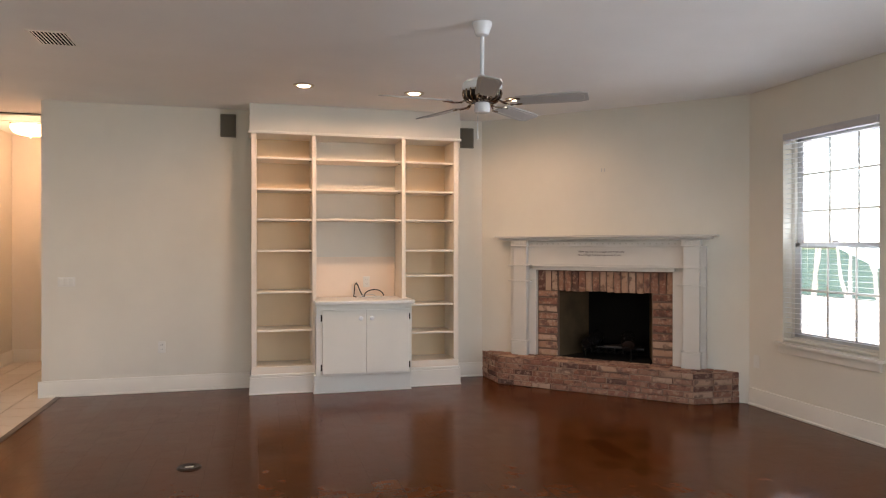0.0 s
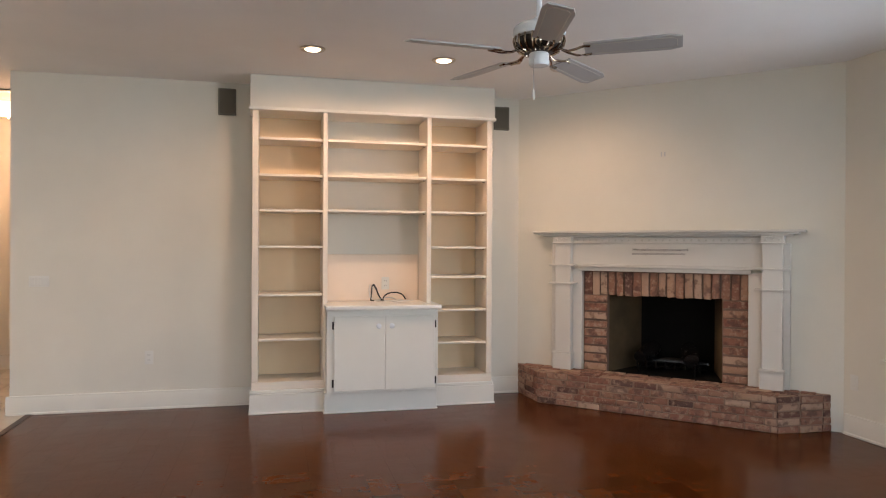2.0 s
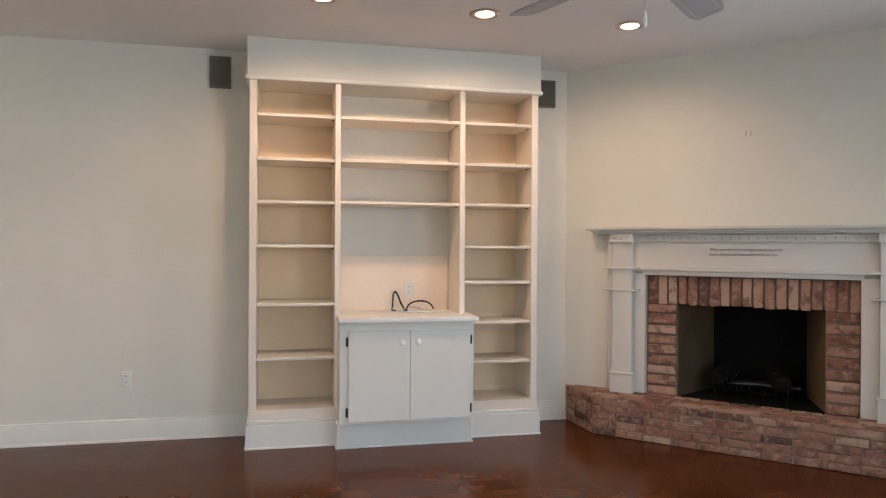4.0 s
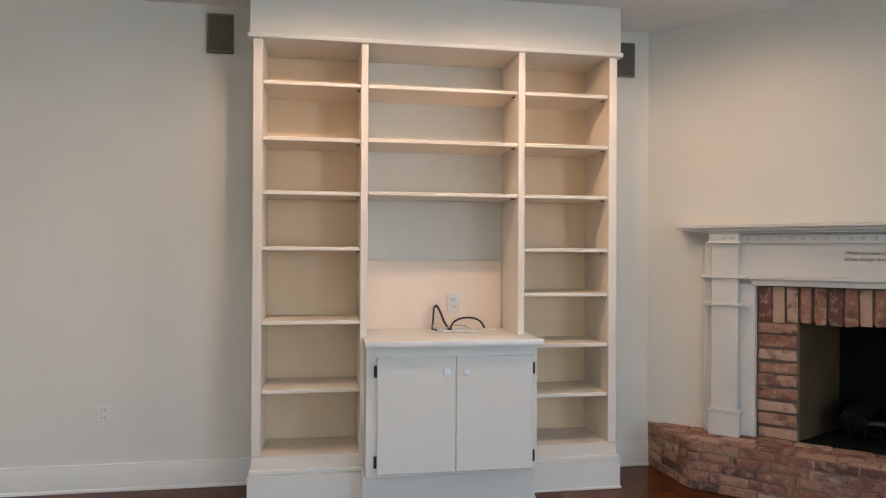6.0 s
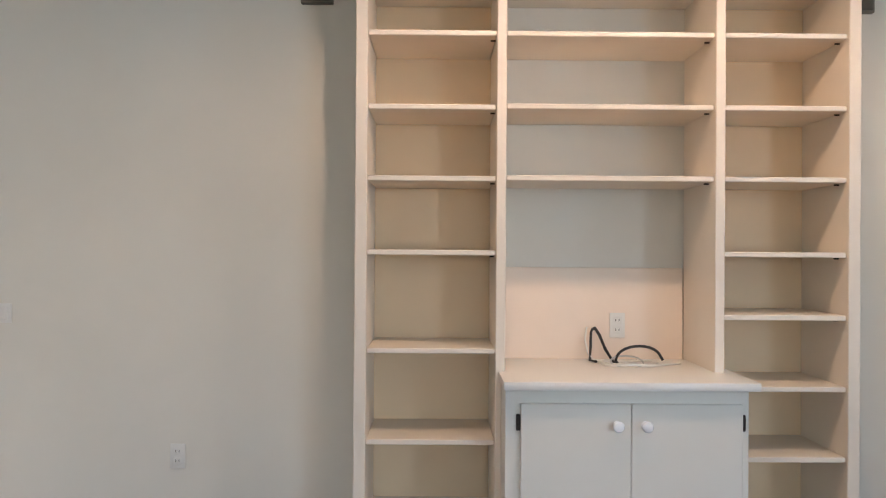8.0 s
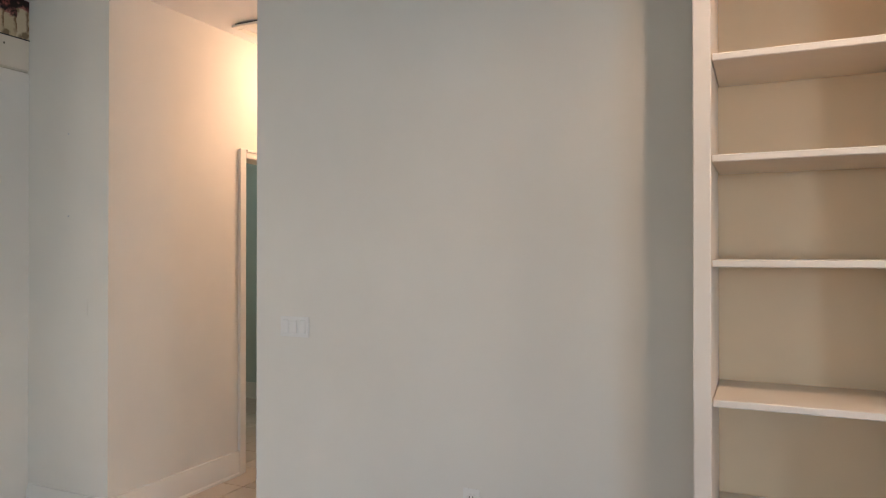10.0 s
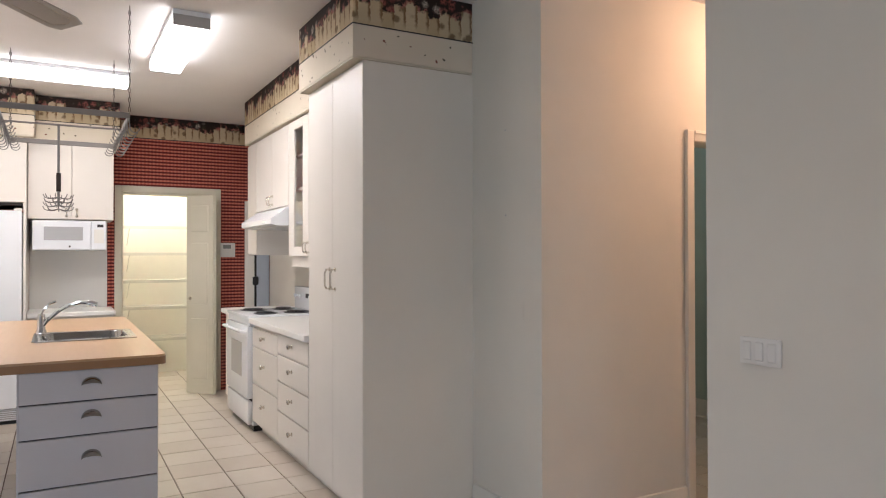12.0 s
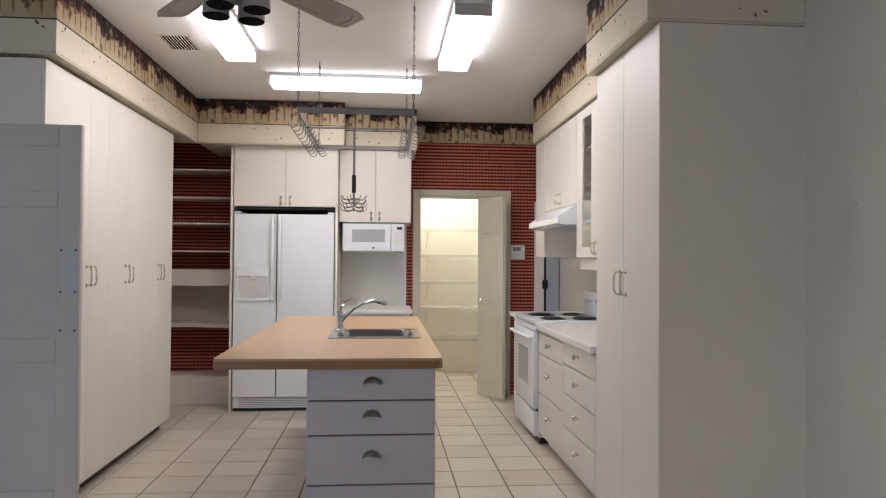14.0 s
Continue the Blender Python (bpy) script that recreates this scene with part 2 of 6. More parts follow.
def butcher():
    m, nt, b, pos = shader("tan_laminate_top", 0.32, 0, 0.45)
    x, y, z = split(nt, pos)
    v = nd(nt, "ShaderNodeCombineXYZ", None, X=calc(nt, "MULTIPLY", x, 3.0), Y=calc(nt, "MULTIPLY", y, 45.0), Z=z).outputs[0]
    g = noise_tex(nt, v, 1.0, 4, 0.6)
    c = mixc(nt, g, (0.47, 0.285, 0.145), (0.57, 0.375, 0.215))
    nt.links.new(mixc(nt, calc(nt, "MULTIPLY", noise_tex(nt, pos, 3, 3), 0.4), c, (0.46, 0.29, 0.17)), b.inputs["Base Color"])
    bump(nt, b, g, 0.05)
    return m


def clear_glass(name, tint=(0.97, 0.99, 0.98)):
    m, nt, b, pos = shader(name, 0.02, 0, 0.5)
    b.inputs["Base Color"].default_value = (*tint, 1)
    b.inputs["Transmission Weight"].default_value = 1.0
    b.inputs["IOR"].default_value = 1.45
    return m


WALL = plain("wall_paint", (0.738, 0.698, 0.615), 0.75, var=0.04, grain=220, relief=0.12, spec=0.25)
HALLP = WALL
CEIL = plain("ceiling_paint", (0.80, 0.78, 0.755), 0.9, var=0.03, grain=150, relief=0.25, spec=0.2)
TRIM = plain("white_trim_paint", (0.76, 0.73, 0.66), 0.42, var=0.05, grain=60, relief=0.05)
# trim paint made greyer, carrying the mantel shelf's shade on the frieze
MANTEL = plain("shaded_mantel_paint", (0.63, 0.60, 0.55), 0.45, var=0.06, grain=60, relief=0.05)
BOOK = plain("cream_shelf_paint", (0.80, 0.71, 0.60), 0.45, var=0.06, grain=60, relief=0.05)
# tan holds the warm bounce and shade inside the side shelves
SHADEBACK = plain("warm_shade_back_board", (0.82, 0.63, 0.41), 0.5, var=0.06, grain=60, relief=0.05)
CAB = plain("kitchen_cabinet_paint", (0.75, 0.70, 0.63), 0.42, var=0.04, grain=60, relief=0.05)
DOORP = plain("grey_door_paint", (0.58, 0.545, 0.51), 0.5, var=0.05, grain=60, relief=0.05)
CREAM = plain("cream_soffit_board", (0.60, 0.54, 0.42), 0.7, var=0.05)
# near-black to put the shade under the left cupboards into the colour
TOE = plain("toe_shade_board", (0.10, 0.085, 0.07), 0.7, var=0.15)
EDGEB = plain("brown_edge_band", (0.31, 0.165, 0.075), 0.4, var=0.15, grain=40)
GREYP = plain("grey_painted_panel", (0.55, 0.53, 0.54), 0.5, var=0.05, grain=60, relief=0.05)
WHITE = plain("white_enamel", (0.80, 0.82, 0.84), 0.25, var=0.03, grain=40, relief=0.02)
PLASTIC = plain("white_plastic", (0.75, 0.73, 0.68), 0.4, var=0.03)
DARKM = plain("dark_bronze", (0.05, 0.04, 0.035), 0.45, 0.8)
BLACK = plain("black_enamel", (0.012, 0.012, 0.012), 0.35)
# soot in the firebox; elsewhere black put in for shaded recesses
SOOTDARK = plain("soot_and_recess_black", (0.009, 0.008, 0.007), 0.95, var=0.4, grain=30, relief=0.4, spec=0.1)
CHROME = plain("chrome", (0.75, 0.75, 0.76), 0.12, 1.0, var=0.02, relief=0.01)
STEEL = plain("brushed_steel", (0.55, 0.55, 0.56), 0.3, 1.0, var=0.05, relief=0.05)
RACK = plain("rack_steel", (0.26, 0.245, 0.23), 0.38, 0.9)
NICKEL = plain("nickel_knob", (0.74, 0.70, 0.62), 0.22, 1.0, var=0.03, relief=0.02)
BRASS = plain("antique_brass", (0.42, 0.34, 0.26), 0.18, 1.0, var=0.2, relief=0.05)
GREYB = plain("grey_fan_blade", (0.42, 0.41, 0.40), 0.45, var=0.05)
GRILLE = plain("speaker_cloth", (0.13, 0.115, 0.09), 0.9, var=0.1, grain=400, relief=0.6)
# mortar darkened to paint the shadow in the surround's joints
SHADEMORTAR = plain("shaded_joint_mortar", (0.21, 0.14, 0.105), 0.95, var=0.2, grain=120, relief=0.5, spec=0.1)
MORTAR = plain("mortar", (0.34, 0.225, 0.165), 0.95, var=0.15, grain=120, relief=0.5, spec=0.1)
GROUT = plain("tile_grout", (0.20, 0.16, 0.13), 0.95, var=0.2, grain=90, relief=0.3, spec=0.1)
RUBBER = plain("black_cable", (0.015, 0.015, 0.016), 0.5)
LAMIN = plain("white_laminate", (0.78, 0.76, 0.72), 0.3, var=0.03, relief=0.02)
# browner than the sooty back, to paint light reaching the firebox sides
LITSIDE = plain("lit_side_firebrick", (0.13, 0.088, 0.05), 0.9, var=0.4, grain=30, relief=0.4, spec=0.1)
CEMENT = plain("log_cement", (0.011, 0.010, 0.010), 0.26, var=0.5, grain=25, relief=0.8)
DARKNICK = plain("dark_nickel", (0.34, 0.32, 0.29), 0.14, 1.0, var=0.05, relief=0.02)
SINKST = plain("sink_steel", (0.36, 0.36, 0.36), 0.22, 1.0, var=0.06, relief=0.04)
WIRE = plain("wire_coating", (0.58, 0.58, 0.48), 0.45)
# grey for fan inlay lines and for painted shade in the mantel's holes
HOLEINLAY = plain("hole_shade_and_inlay_paint", (0.54, 0.51, 0.45), 0.6)
INK = plain("black_ink", (0.02, 0.018, 0.016), 0.6)
GLOWW = glow("lamp_warm_glow", (1.0, 0.78, 0.55), 3.5)
GLOWF = glow("diffuser_glow", (1.0, 0.98, 0.94), 4.0)
GLOWH = glow("hall_shade_glow", (1.0, 0.74, 0.45), 1.3)
GINGHAM, BORDER, SPRIG = gingham(), border_paper(), sprig_paper()
PARQUET, TILE, BRICK, BUTCHER = parquet(), tile_mat(), brick_mat(), butcher()
GLASS = clear_glass("window_glass")
YELLOWP = plain("closet_paint", (0.80, 0.79, 0.66), 0.8, var=0.03, grain=200, relief=0.1, spec=0.2)


# ---- building helpers ----
def bx(bm, x0, x1, y0, y1, z0, z1, bev=0.0, seg=1):
    vs = bmesh.ops.create_cube(bm, size=1.0)["verts"]
    s = Matrix.Diagonal((abs(x1 - x0), abs(y1 - y0), abs(z1 - z0), 1))
    bmesh.ops.transform(bm, matrix=Matrix.Translation(((x0 + x1) / 2, (y0 + y1) / 2, (z0 + z1) / 2)) @ s, verts=vs)
    if bev:
        es = list({e for v in vs for e in v.link_edges})
        bmesh.ops.bevel(bm, geom=es, offset=bev, segments=seg, affect="EDGES", profile=0.6)
    return bm


def worn(bm, amount=0.004):
    """Wears a brick unevenly."""
    for v in bm.verts:
        q = v.co * 23.0
        v.co += Vector((noise.noise(q), noise.noise(q + Vector((9, 3, 1))), noise.noise(q + Vector((2, 8, 5))))) * amount
    return bm


def rod(bm, a, b, r, r2=None, seg=12, caps=True):
    a, b = Vector(a), Vector(b)
    d = b - a
    m = Matrix.Translation((a + b) / 2) @ d.to_track_quat("Z", "Y").to_matrix().to_4x4()
    bmesh.ops.create_cone(bm, cap_ends=caps, segments=seg, radius1=r, radius2=r if r2 is None else r2, depth=d.length, matrix=m)
    return bm


def lathe(bm, prof, m=None, seg=24):
    """Turns a profile of (radius, height) round the z axis."""
    m = m or Matrix()
    rings = []
    for r, z in prof:
        rings.append([bm.verts.new(m @ Vector((r * math.cos(2 * math.pi * i / seg), r * math.sin(2 * math.pi * i / seg), z))) for i in range(seg)])
    for a, b in zip(rings, rings[1:]):
        for i in range(seg):
            j = (i + 1) % seg
            bm.faces.new((a[i], a[j], b[j], b[i]))
    bm.faces.new(rings[0][::-1])
    bm.faces.new(rings[-1])
    return bm


def tube(bm, pts, r, seg=8):
    pts = [Vector(p) for p in pts]
    rings = []
    for i, p in enumerate(pts):
        t = (pts[min(i + 1, len(pts) - 1)] - pts[max(i - 1, 0)]).normalized()
        q = t.to_track_quat("Z", "Y").to_matrix()
        rings.append([bm.verts.new(p + q @ Vector((r * math.cos(2 * math.pi * k / seg), r * math.sin(2 * math.pi * k / seg), 0))) for k in range(seg)])
    for a, b in zip(rings, rings[1:]):
        best = min(range(seg), key=lambda s: (a[0].co - b[s].co).length)
        for k in range(seg):
            bm.faces.new((a[k], a[(k + 1) % seg], b[(k + 1 + best) % seg], b[(k + best) % seg]))
    bm.faces.new(rings[0][::-1])
    bm.faces.new(rings[-1])
    return bm


def prism(bm, outline, z0, z1, m=None):
    """An upright prism over an outline of (x, y)."""
    m = m or Matrix()
    lo = [bm.verts.new(m @ Vector((x, y, z0))) for x, y in outline]
    hi = [bm.verts.new(m @ Vector((x, y, z1))) for x, y in outline]
    n = len(lo)
    bm.faces.new(lo[::-1])
    bm.faces.new(hi)
    for i in range(n):
        j = (i + 1) % n
        bm.faces.new((lo[i], lo[j], hi[j], hi[i]))
    return bm


def arc(c, r, a0, a1, n, axis="xz"):
    out = []
    for i in range(n + 1):
        a = radians(a0 + (a1 - a0) * i / n)
        u, v = r * math.cos(a), r * math.sin(a)
        out.append((c[0] + u, c[1], c[2] + v) if axis == "xz" else (c[0], c[1] + u, c[2] + v) if axis == "yz" else (c[0] + u, c[1] + v, c[2]))
    return out


def world_at(ob):
    p = Vector((0, 0, 0))
    while ob:
        p += ob.location
        ob = ob.parent
    return p


def mesh_of(name, bm, material, smooth=True):
    bmesh.ops.recalc_face_normals(bm, faces=bm.faces)
    me = bpy.data.meshes.new(name)
    bm.to_mesh(me)
    bm.free()
    me.materials.append(material)
    if smooth:
        me.polygons.foreach_set("use_smooth", [True] * len(me.polygons))
        me.set_sharp_from_angle(angle=radians(35))
    return me


def part(name, bm, material, parent, label=""):
    bmesh.ops.translate(bm, vec=-world_at(parent), verts=bm.verts)
    ob = new(name, mesh_of(name, bm, material))
    ob.parent = parent
    return tagged(ob, label)


def thing(name, at, label, category, group="", kind=""):
    ob = new(name)
    ob.location = at
    ob.empty_display_size = 0.05
    return tagged(ob, label, category, group, kind)


def solid(name, bm, material, label, category, kind="", at=None):
    """A thing of one mesh."""
    if at is not None:
        bmesh.ops.translate(bm, vec=-Vector(at), verts=bm.verts)
    ob = new(name, mesh_of(name, bm, material))
    if at is not None:
        ob.location = at
    return tagged(ob, label, category, "", kind)


def B():
    return bmesh.new()


def structure(name, bm, material, label, category):
    return solid(name, bm, material, label, category, "structure")


# ---- structure ----
BACK = -7.80      # kitchen back wall
EAST = 4.35       # window wall
SOUTH = -9.5
KS = -4.25        # kitchen south wall
# walls
b = B()
bx(b, -1.965, 2.50, 0, 0.14, 0, H)
structure("wall_north", b, WALL, "off-white painted wall behind the bookcase", "wall")
b = B()
bx(b, -1.965, -1.825, 0.14, 2.35, 0, H)
structure("wall_hall_east", b, HALLP, "off-white painted hall wall", "wall")
b = B()
bx(b, -3.07, -2.93, 0, 1.035, 0, H)
bx(b, -3.07, -2.93, 1.815, 2.35, 0, H)
bx(b, -3.07, -2.93, 1.035, 1.815, 2.04, H)
structure("wall_hall_west", b, HALLP, "off-white painted hall wall with a doorway", "wall")
b = B()
bx(b, -3.07, -1.825, 2.35, 2.49, 0, H)
structure("wall_hall_end", b, HALLP, "off-white painted wall at the hall end", "wall")
b = B()
bx(b, BACK - 0.14, -3.07, 0, 0.14, 0, H)
structure("wall_kitchen_north", b, WALL, "off-white painted kitchen wall", "wall")
# bathroom shell behind the hall doorway
b = B()
bx(b, -5.2, -3.07, 2.9, 3.0, 0, H)
bx(b, -5.3, -5.2, 0.14, 3.0, 0, H)
bx(b, -3.07, -2.95, 2.49, 3.0, 0, H)
structure("wall_bath", b, plain("pale_green_paint", (0.50, 0.58, 0.52), 0.7, spec=0.3), "pale green painted bathroom wall", "wall")
# diagonal chimney wall, with the firebox opening through it
P0 = Vector((2.42, 0, 0))
DIAG = Matrix.Translation(P0) @ Matrix(((0.70711, -0.70711, 0, 0), (-0.70711, -0.70711, 0, 0), (0, 0, 1, 0), (0, 0, 0, 1)))


def diag(bm):
    """Turns a mesh built in the chimney's frame (along, out, up) into the room."""
    bmesh.ops.transform(bm, matrix=DIAG, verts=bm.verts)
    return bm


b = B()
prism(b, [(-0.05, 0), (0.66, 0), (0.66, 1.185), (2.06, 1.185), (2.06, 0), (2.80, 0), (2.80, H), (-0.05, H)], -0.12, 0,
      Matrix(((1, 0, 0, 0), (0, 0, 1, 0), (0, 1, 0, 0), (0, 0, 0, 1))))
structure("wall_chimney", diag(b), WALL, "off-white painted diagonal chimney wall", "wall")
# unseen closing walls, added to stop daylight leaking round the firebox
b = B()
bx(b, 2.50, EAST + 0.16, 0, 0.14, 0, H)
bx(b, EAST, EAST + 0.16, -1.86, 0, 0, H)
structure("wall_chimney_back", b, MORTAR, "unseen closing wall added behind the chimney", "wall")
b = B()
WY0, WY1, WZ0, WZ1 = -3.30, -2.35, 0.62, 2.39
bx(b, EAST, EAST + 0.16, WY1, -1.86, 0, H)
bx(b, EAST, EAST + 0.16, WY0, WY1, 0, WZ0)
bx(b, EAST, EAST + 0.16, WY0, WY1, WZ1, H)
bx(b, EAST, EAST + 0.16, -5.7, WY0, 0, H)
# unseen second opening for the side daylight lamp
bx(b, EAST, EAST + 0.16, -7.5, -5.7, 0, 0.62)
bx(b, EAST, EAST + 0.16, -7.5, -5.7, 2.39, H)
bx(b, EAST, EAST + 0.16, SOUTH, -7.5, 0, H)
structure("wall_east", b, WALL, "off-white painted wall with a tall window", "wall")
b = B()
bx(b, -4.6, -0.2, SOUTH - 0.16, SOUTH, 0, H)
bx(b, 2.6, EAST + 0.16, SOUTH - 0.16, SOUTH, 0, H)
# opening out of view, added to hold the rear fill lamp
bx(b, -0.2, 2.6, SOUTH - 0.16, SOUTH, 0, 0.7)
bx(b, -0.2, 2.6, SOUTH - 0.16, SOUTH, 2.3, H)
structure("wall_south", b, WALL, "off-white painted wall", "wall")
b = B()
bx(b, -4.60, -4.46, SOUTH, -8.3, 0, H)
bx(b, -4.60, -4.46, -6.5, KS - 0.14, 0, H)
# opening out of view, added so the west fill tints the east wall
bx(b, -4.60, -4.46, -8.3, -6.5, 0, 0.7)
bx(b, -4.60, -4.46, -8.3, -6.5, 2.3, H)
structure("wall_west", b, WALL, "off-white painted wall", "wall")
b = B()
bx(b, BACK - 0.14, -4.46, KS - 0.14, KS, 0, H)
structure("wall_kitchen_south", b, GINGHAM, "red checked wallpaper on the kitchen wall", "wall")
# kitchen back wall with the closet doorway
DY0, DY1, DZ = -1.47, -0.585, 2.05
b = B()
bx(b, BACK - 0.14, BACK, KS, DY0, 0, H)
bx(b, BACK - 0.14, BACK, DY1, 0, 0, H)
bx(b, BACK - 0.14, BACK, DY0, DY1, DZ, H)
structure("wall_kitchen_west", b, GINGHAM, "red checked wallpaper wall with a closet doorway", "wall")
b = B()
bx(b, -9.45, -9.35, -2.4, -0.2, 0, H)
structure("wall_closet_back", b, YELLOWP, "pale yellow closet back wall", "wall")
structure("wall_closet_south", bx(B(), -9.35, BACK - 0.14, -2.4, -2.3, 0, H), YELLOWP, "pale yellow closet side wall", "wall")
structure("wall_closet_north", bx(B(), -9.35, BACK - 0.14, -0.3, -0.2, 0, H), YELLOWP, "pale yellow closet side wall", "wall")
# ceilings
b = B()
bx(b, -1.90, EAST + 0.16, SOUTH - 0.16, 0.14, H, H + 0.1)
structure("ceiling", b, CEIL, "off-white textured ceiling", "ceiling")
b = B()
bx(b, -9.5, -1.90, SOUTH - 0.16, 3.0, H, H + 0.1)
structure("ceiling_kitchen", b, CEIL, "off-white kitchen and hall ceiling", "ceiling")
# sub floors; the pieces lie on them
EDGE = -1.81
b = B()
bx(b, EDGE, EAST + 0.16, SOUTH - 0.16, 0.14, -0.12, -0.006)
FLOORW = structure("floor", b, plain("floor_seam", (0.06, 0.015, 0.005), 0.3), "dark red-brown glossy parquet floor", "floor")
b = B()
bx(b, -9.5, EDGE, SOUTH - 0.16, 3.0, -0.12, -0.005)
FLOORT = structure("floor_kitchen", b, GROUT, "beige ceramic tile floor with dark grout", "floor")
b = B()
bx(b, EDGE - 0.03, EDGE + 0.02, SOUTH, -0.02, -0.004, 0.006, 0.003)
structure("trim_threshold", b, plain("dark_wood_strip", (0.06, 0.03, 0.018), 0.4), "dark wooden threshold strip", "trim")


def skirting(name, a, c, out, h=0.155, material=TRIM):
    """A baseboard from a to c (x, y), its face looking towards out."""
    a, c = Vector((*a, 0)), Vector((*c, 0))
    d = (c - a).normalized()
    n = Vector((*out, 0)).normalized()
    L = (c - a).length
    bm = B()
    prof = [(0, 0), (0.026, 0), (0.026, 0.012), (0.018, 0.02), (0.018, h - 0.03), (0.013, h - 0.018), (0.012, h - 0.004), (0, h)]
    e0 = [bm.verts.new(a + n * p + Vector((0, 0, z))) for p, z in prof]
    e1 = [bm.verts.new(a + d * L + n * p + Vector((0, 0, z))) for p, z in prof]
    bm.faces.new(e0)
    bm.faces.new(e1[::-1])
    for i in range(len(prof)):
        j = (i + 1) % len(prof)
        bm.faces.new((e0[i], e0[j], e1[j], e1[i]))
    return structure(name, bm, material, "white painted baseboard", "baseboard")


skirting("baseboard", (-1.99, 0), (-0.03, 0), (0, -1))
skirting("baseboard", (2.03, 0), (2.42, 0), (0, -1))
skirting("baseboard", (EAST, -1.95), (EAST, SOUTH), (-1, 0))
skirting("baseboard", (-1.965, 0), (-1.965, 2.35), (-1, 0))
skirting("baseboard", (-2.93, 0), (-2.93, 0.972), (1, 0))
skirting("baseboard", (-2.93, 1.877), (-2.93, 2.35), (1, 0))
skirting("baseboard", (-2.93, 2.35), (-1.965, 2.35), (0, -1))
skirting("baseboard", (-3.54, 0), (-2.93, 0), (0, -1))
skirting("baseboard", (-3.4, 2.9), (-5.2, 2.9), (0, -1))
skirting("baseboard", (-5.2, 0.14), (-5.2, 2.9), (1, 0))


# ---- living room ----
def bookcase():
    t = thing("bookcase", (1.0, -0.2, 0), "tall cream-painted built-in bookcase with empty shelves", "bookcase")
    f, back = -0.385, -0.012
    # side columns get the tan that paints in warm shade, the centre does not
    part("back_panel", bx(B(), -0.03, 0.555, back, -0.002, 0.2, 2.54), SHADEBACK, t, "back board coloured tan for warm shade")
    part("back_panel", bx(B(), 0.555, 1.455, back, -0.002, 0.2, 2.54), WALL, t)
    part("back_panel", bx(B(), 1.455, 2.02, back, -0.002, 0.2, 2.54), SHADEBACK, t, "back board coloured tan for warm shade")
    part("raised_back_panel", bx(B(), 0.58, 1.43, back - 0.014, back, 0.90, 1.325, 0.003), plain("peach_board_paint", (0.83, 0.69, 0.565), 0.45), t, "paler board behind the counter")
    for x0, x1 in ((-0.045, 0.005), (0.535, 0.575), (1.435, 1.475), (1.985, 2.035)):
        b = bx(B(), x0, x1, f, back, 0.264, 2.54, 0.003)
        part("upright", b, BOOK, t)
    for x0, x1, zs in ((0.005, 0.535, (2.295, 1.99, 1.695, 1.39, 0.985, 0.61)), (0.575, 1.435, (2.295, 1.995, 1.70)),
                       (1.475, 1.985, (2.295, 1.995, 1.70, 1.39, 1.13, 0.835, 0.545))):
        for z in zs:
            sh = part("shelf", bx(B(), x0 + 0.002, x1 - 0.002, f + 0.012, back - 0.002, z - 0.011, z + 0.011, 0.003), BOOK, t)
            for sx in (x1 - 0.012,):
                part("shelf_pin", rod(B(), (sx - 0.01, f + 0.07, z - 0.015), (sx + 0.01, f + 0.07, z - 0.015), 0.0035, seg=8), DARKM, sh)
    for x0, x1 in ((-0.045, 0.56), (1.45, 2.035)):
        part("bottom_shelf", bx(B(), x0, x1, f, back, 0.195, 0.262, 0.003), BOOK, t)
        b = bx(B(), x0 - 0.018 if x0 < 0 else x0, x1 + 0.018 if x1 > 2 else x1, f - 0.022, back, 0, 0.165, 0.002)
        bx(b, x0 - 0.024 if x0 < 0 else x0, x1 + 0.024 if x1 > 2 else x1, f - 0.030, back, 0, 0.014, 0.003)
        bx(b, x0 - 0.012 if x0 < 0 else x0, x1 + 0.012 if x1 > 2 else x1, f - 0.016, back, 0.165, 0.195, 0.006)
        part("plinth", b, TRIM, t)
    b = bx(B(), -0.062, 2.052, f - 0.012, back, 2.545, H - 0.002, 0.003)
    part("header", b, WALL, t)
    b = bx(B(), -0.074, 2.064, f - 0.024, back, 2.525, 2.552, 0.008, 2)
    part("header_moulding", b, TRIM, t)


def knob_mesh(c, r, n, material, parent, name="knob"):
    """A small turned knob at c that looks along n."""
    m = Matrix.Translation(c) @ Vector(n).to_track_quat("Z", "Y").to_matrix().to_4x4()
    b = lathe(B(), [(r * 0.75, 0), (r * 0.5, r * 0.25), (r * 0.45, r * 0.8), (r * 0.95, r * 1.15), (r, r * 1.5), (r * 0.8, r * 1.85), (r * 0.3, r * 2.0)], m, 16)
    return part(name, b, material, parent)


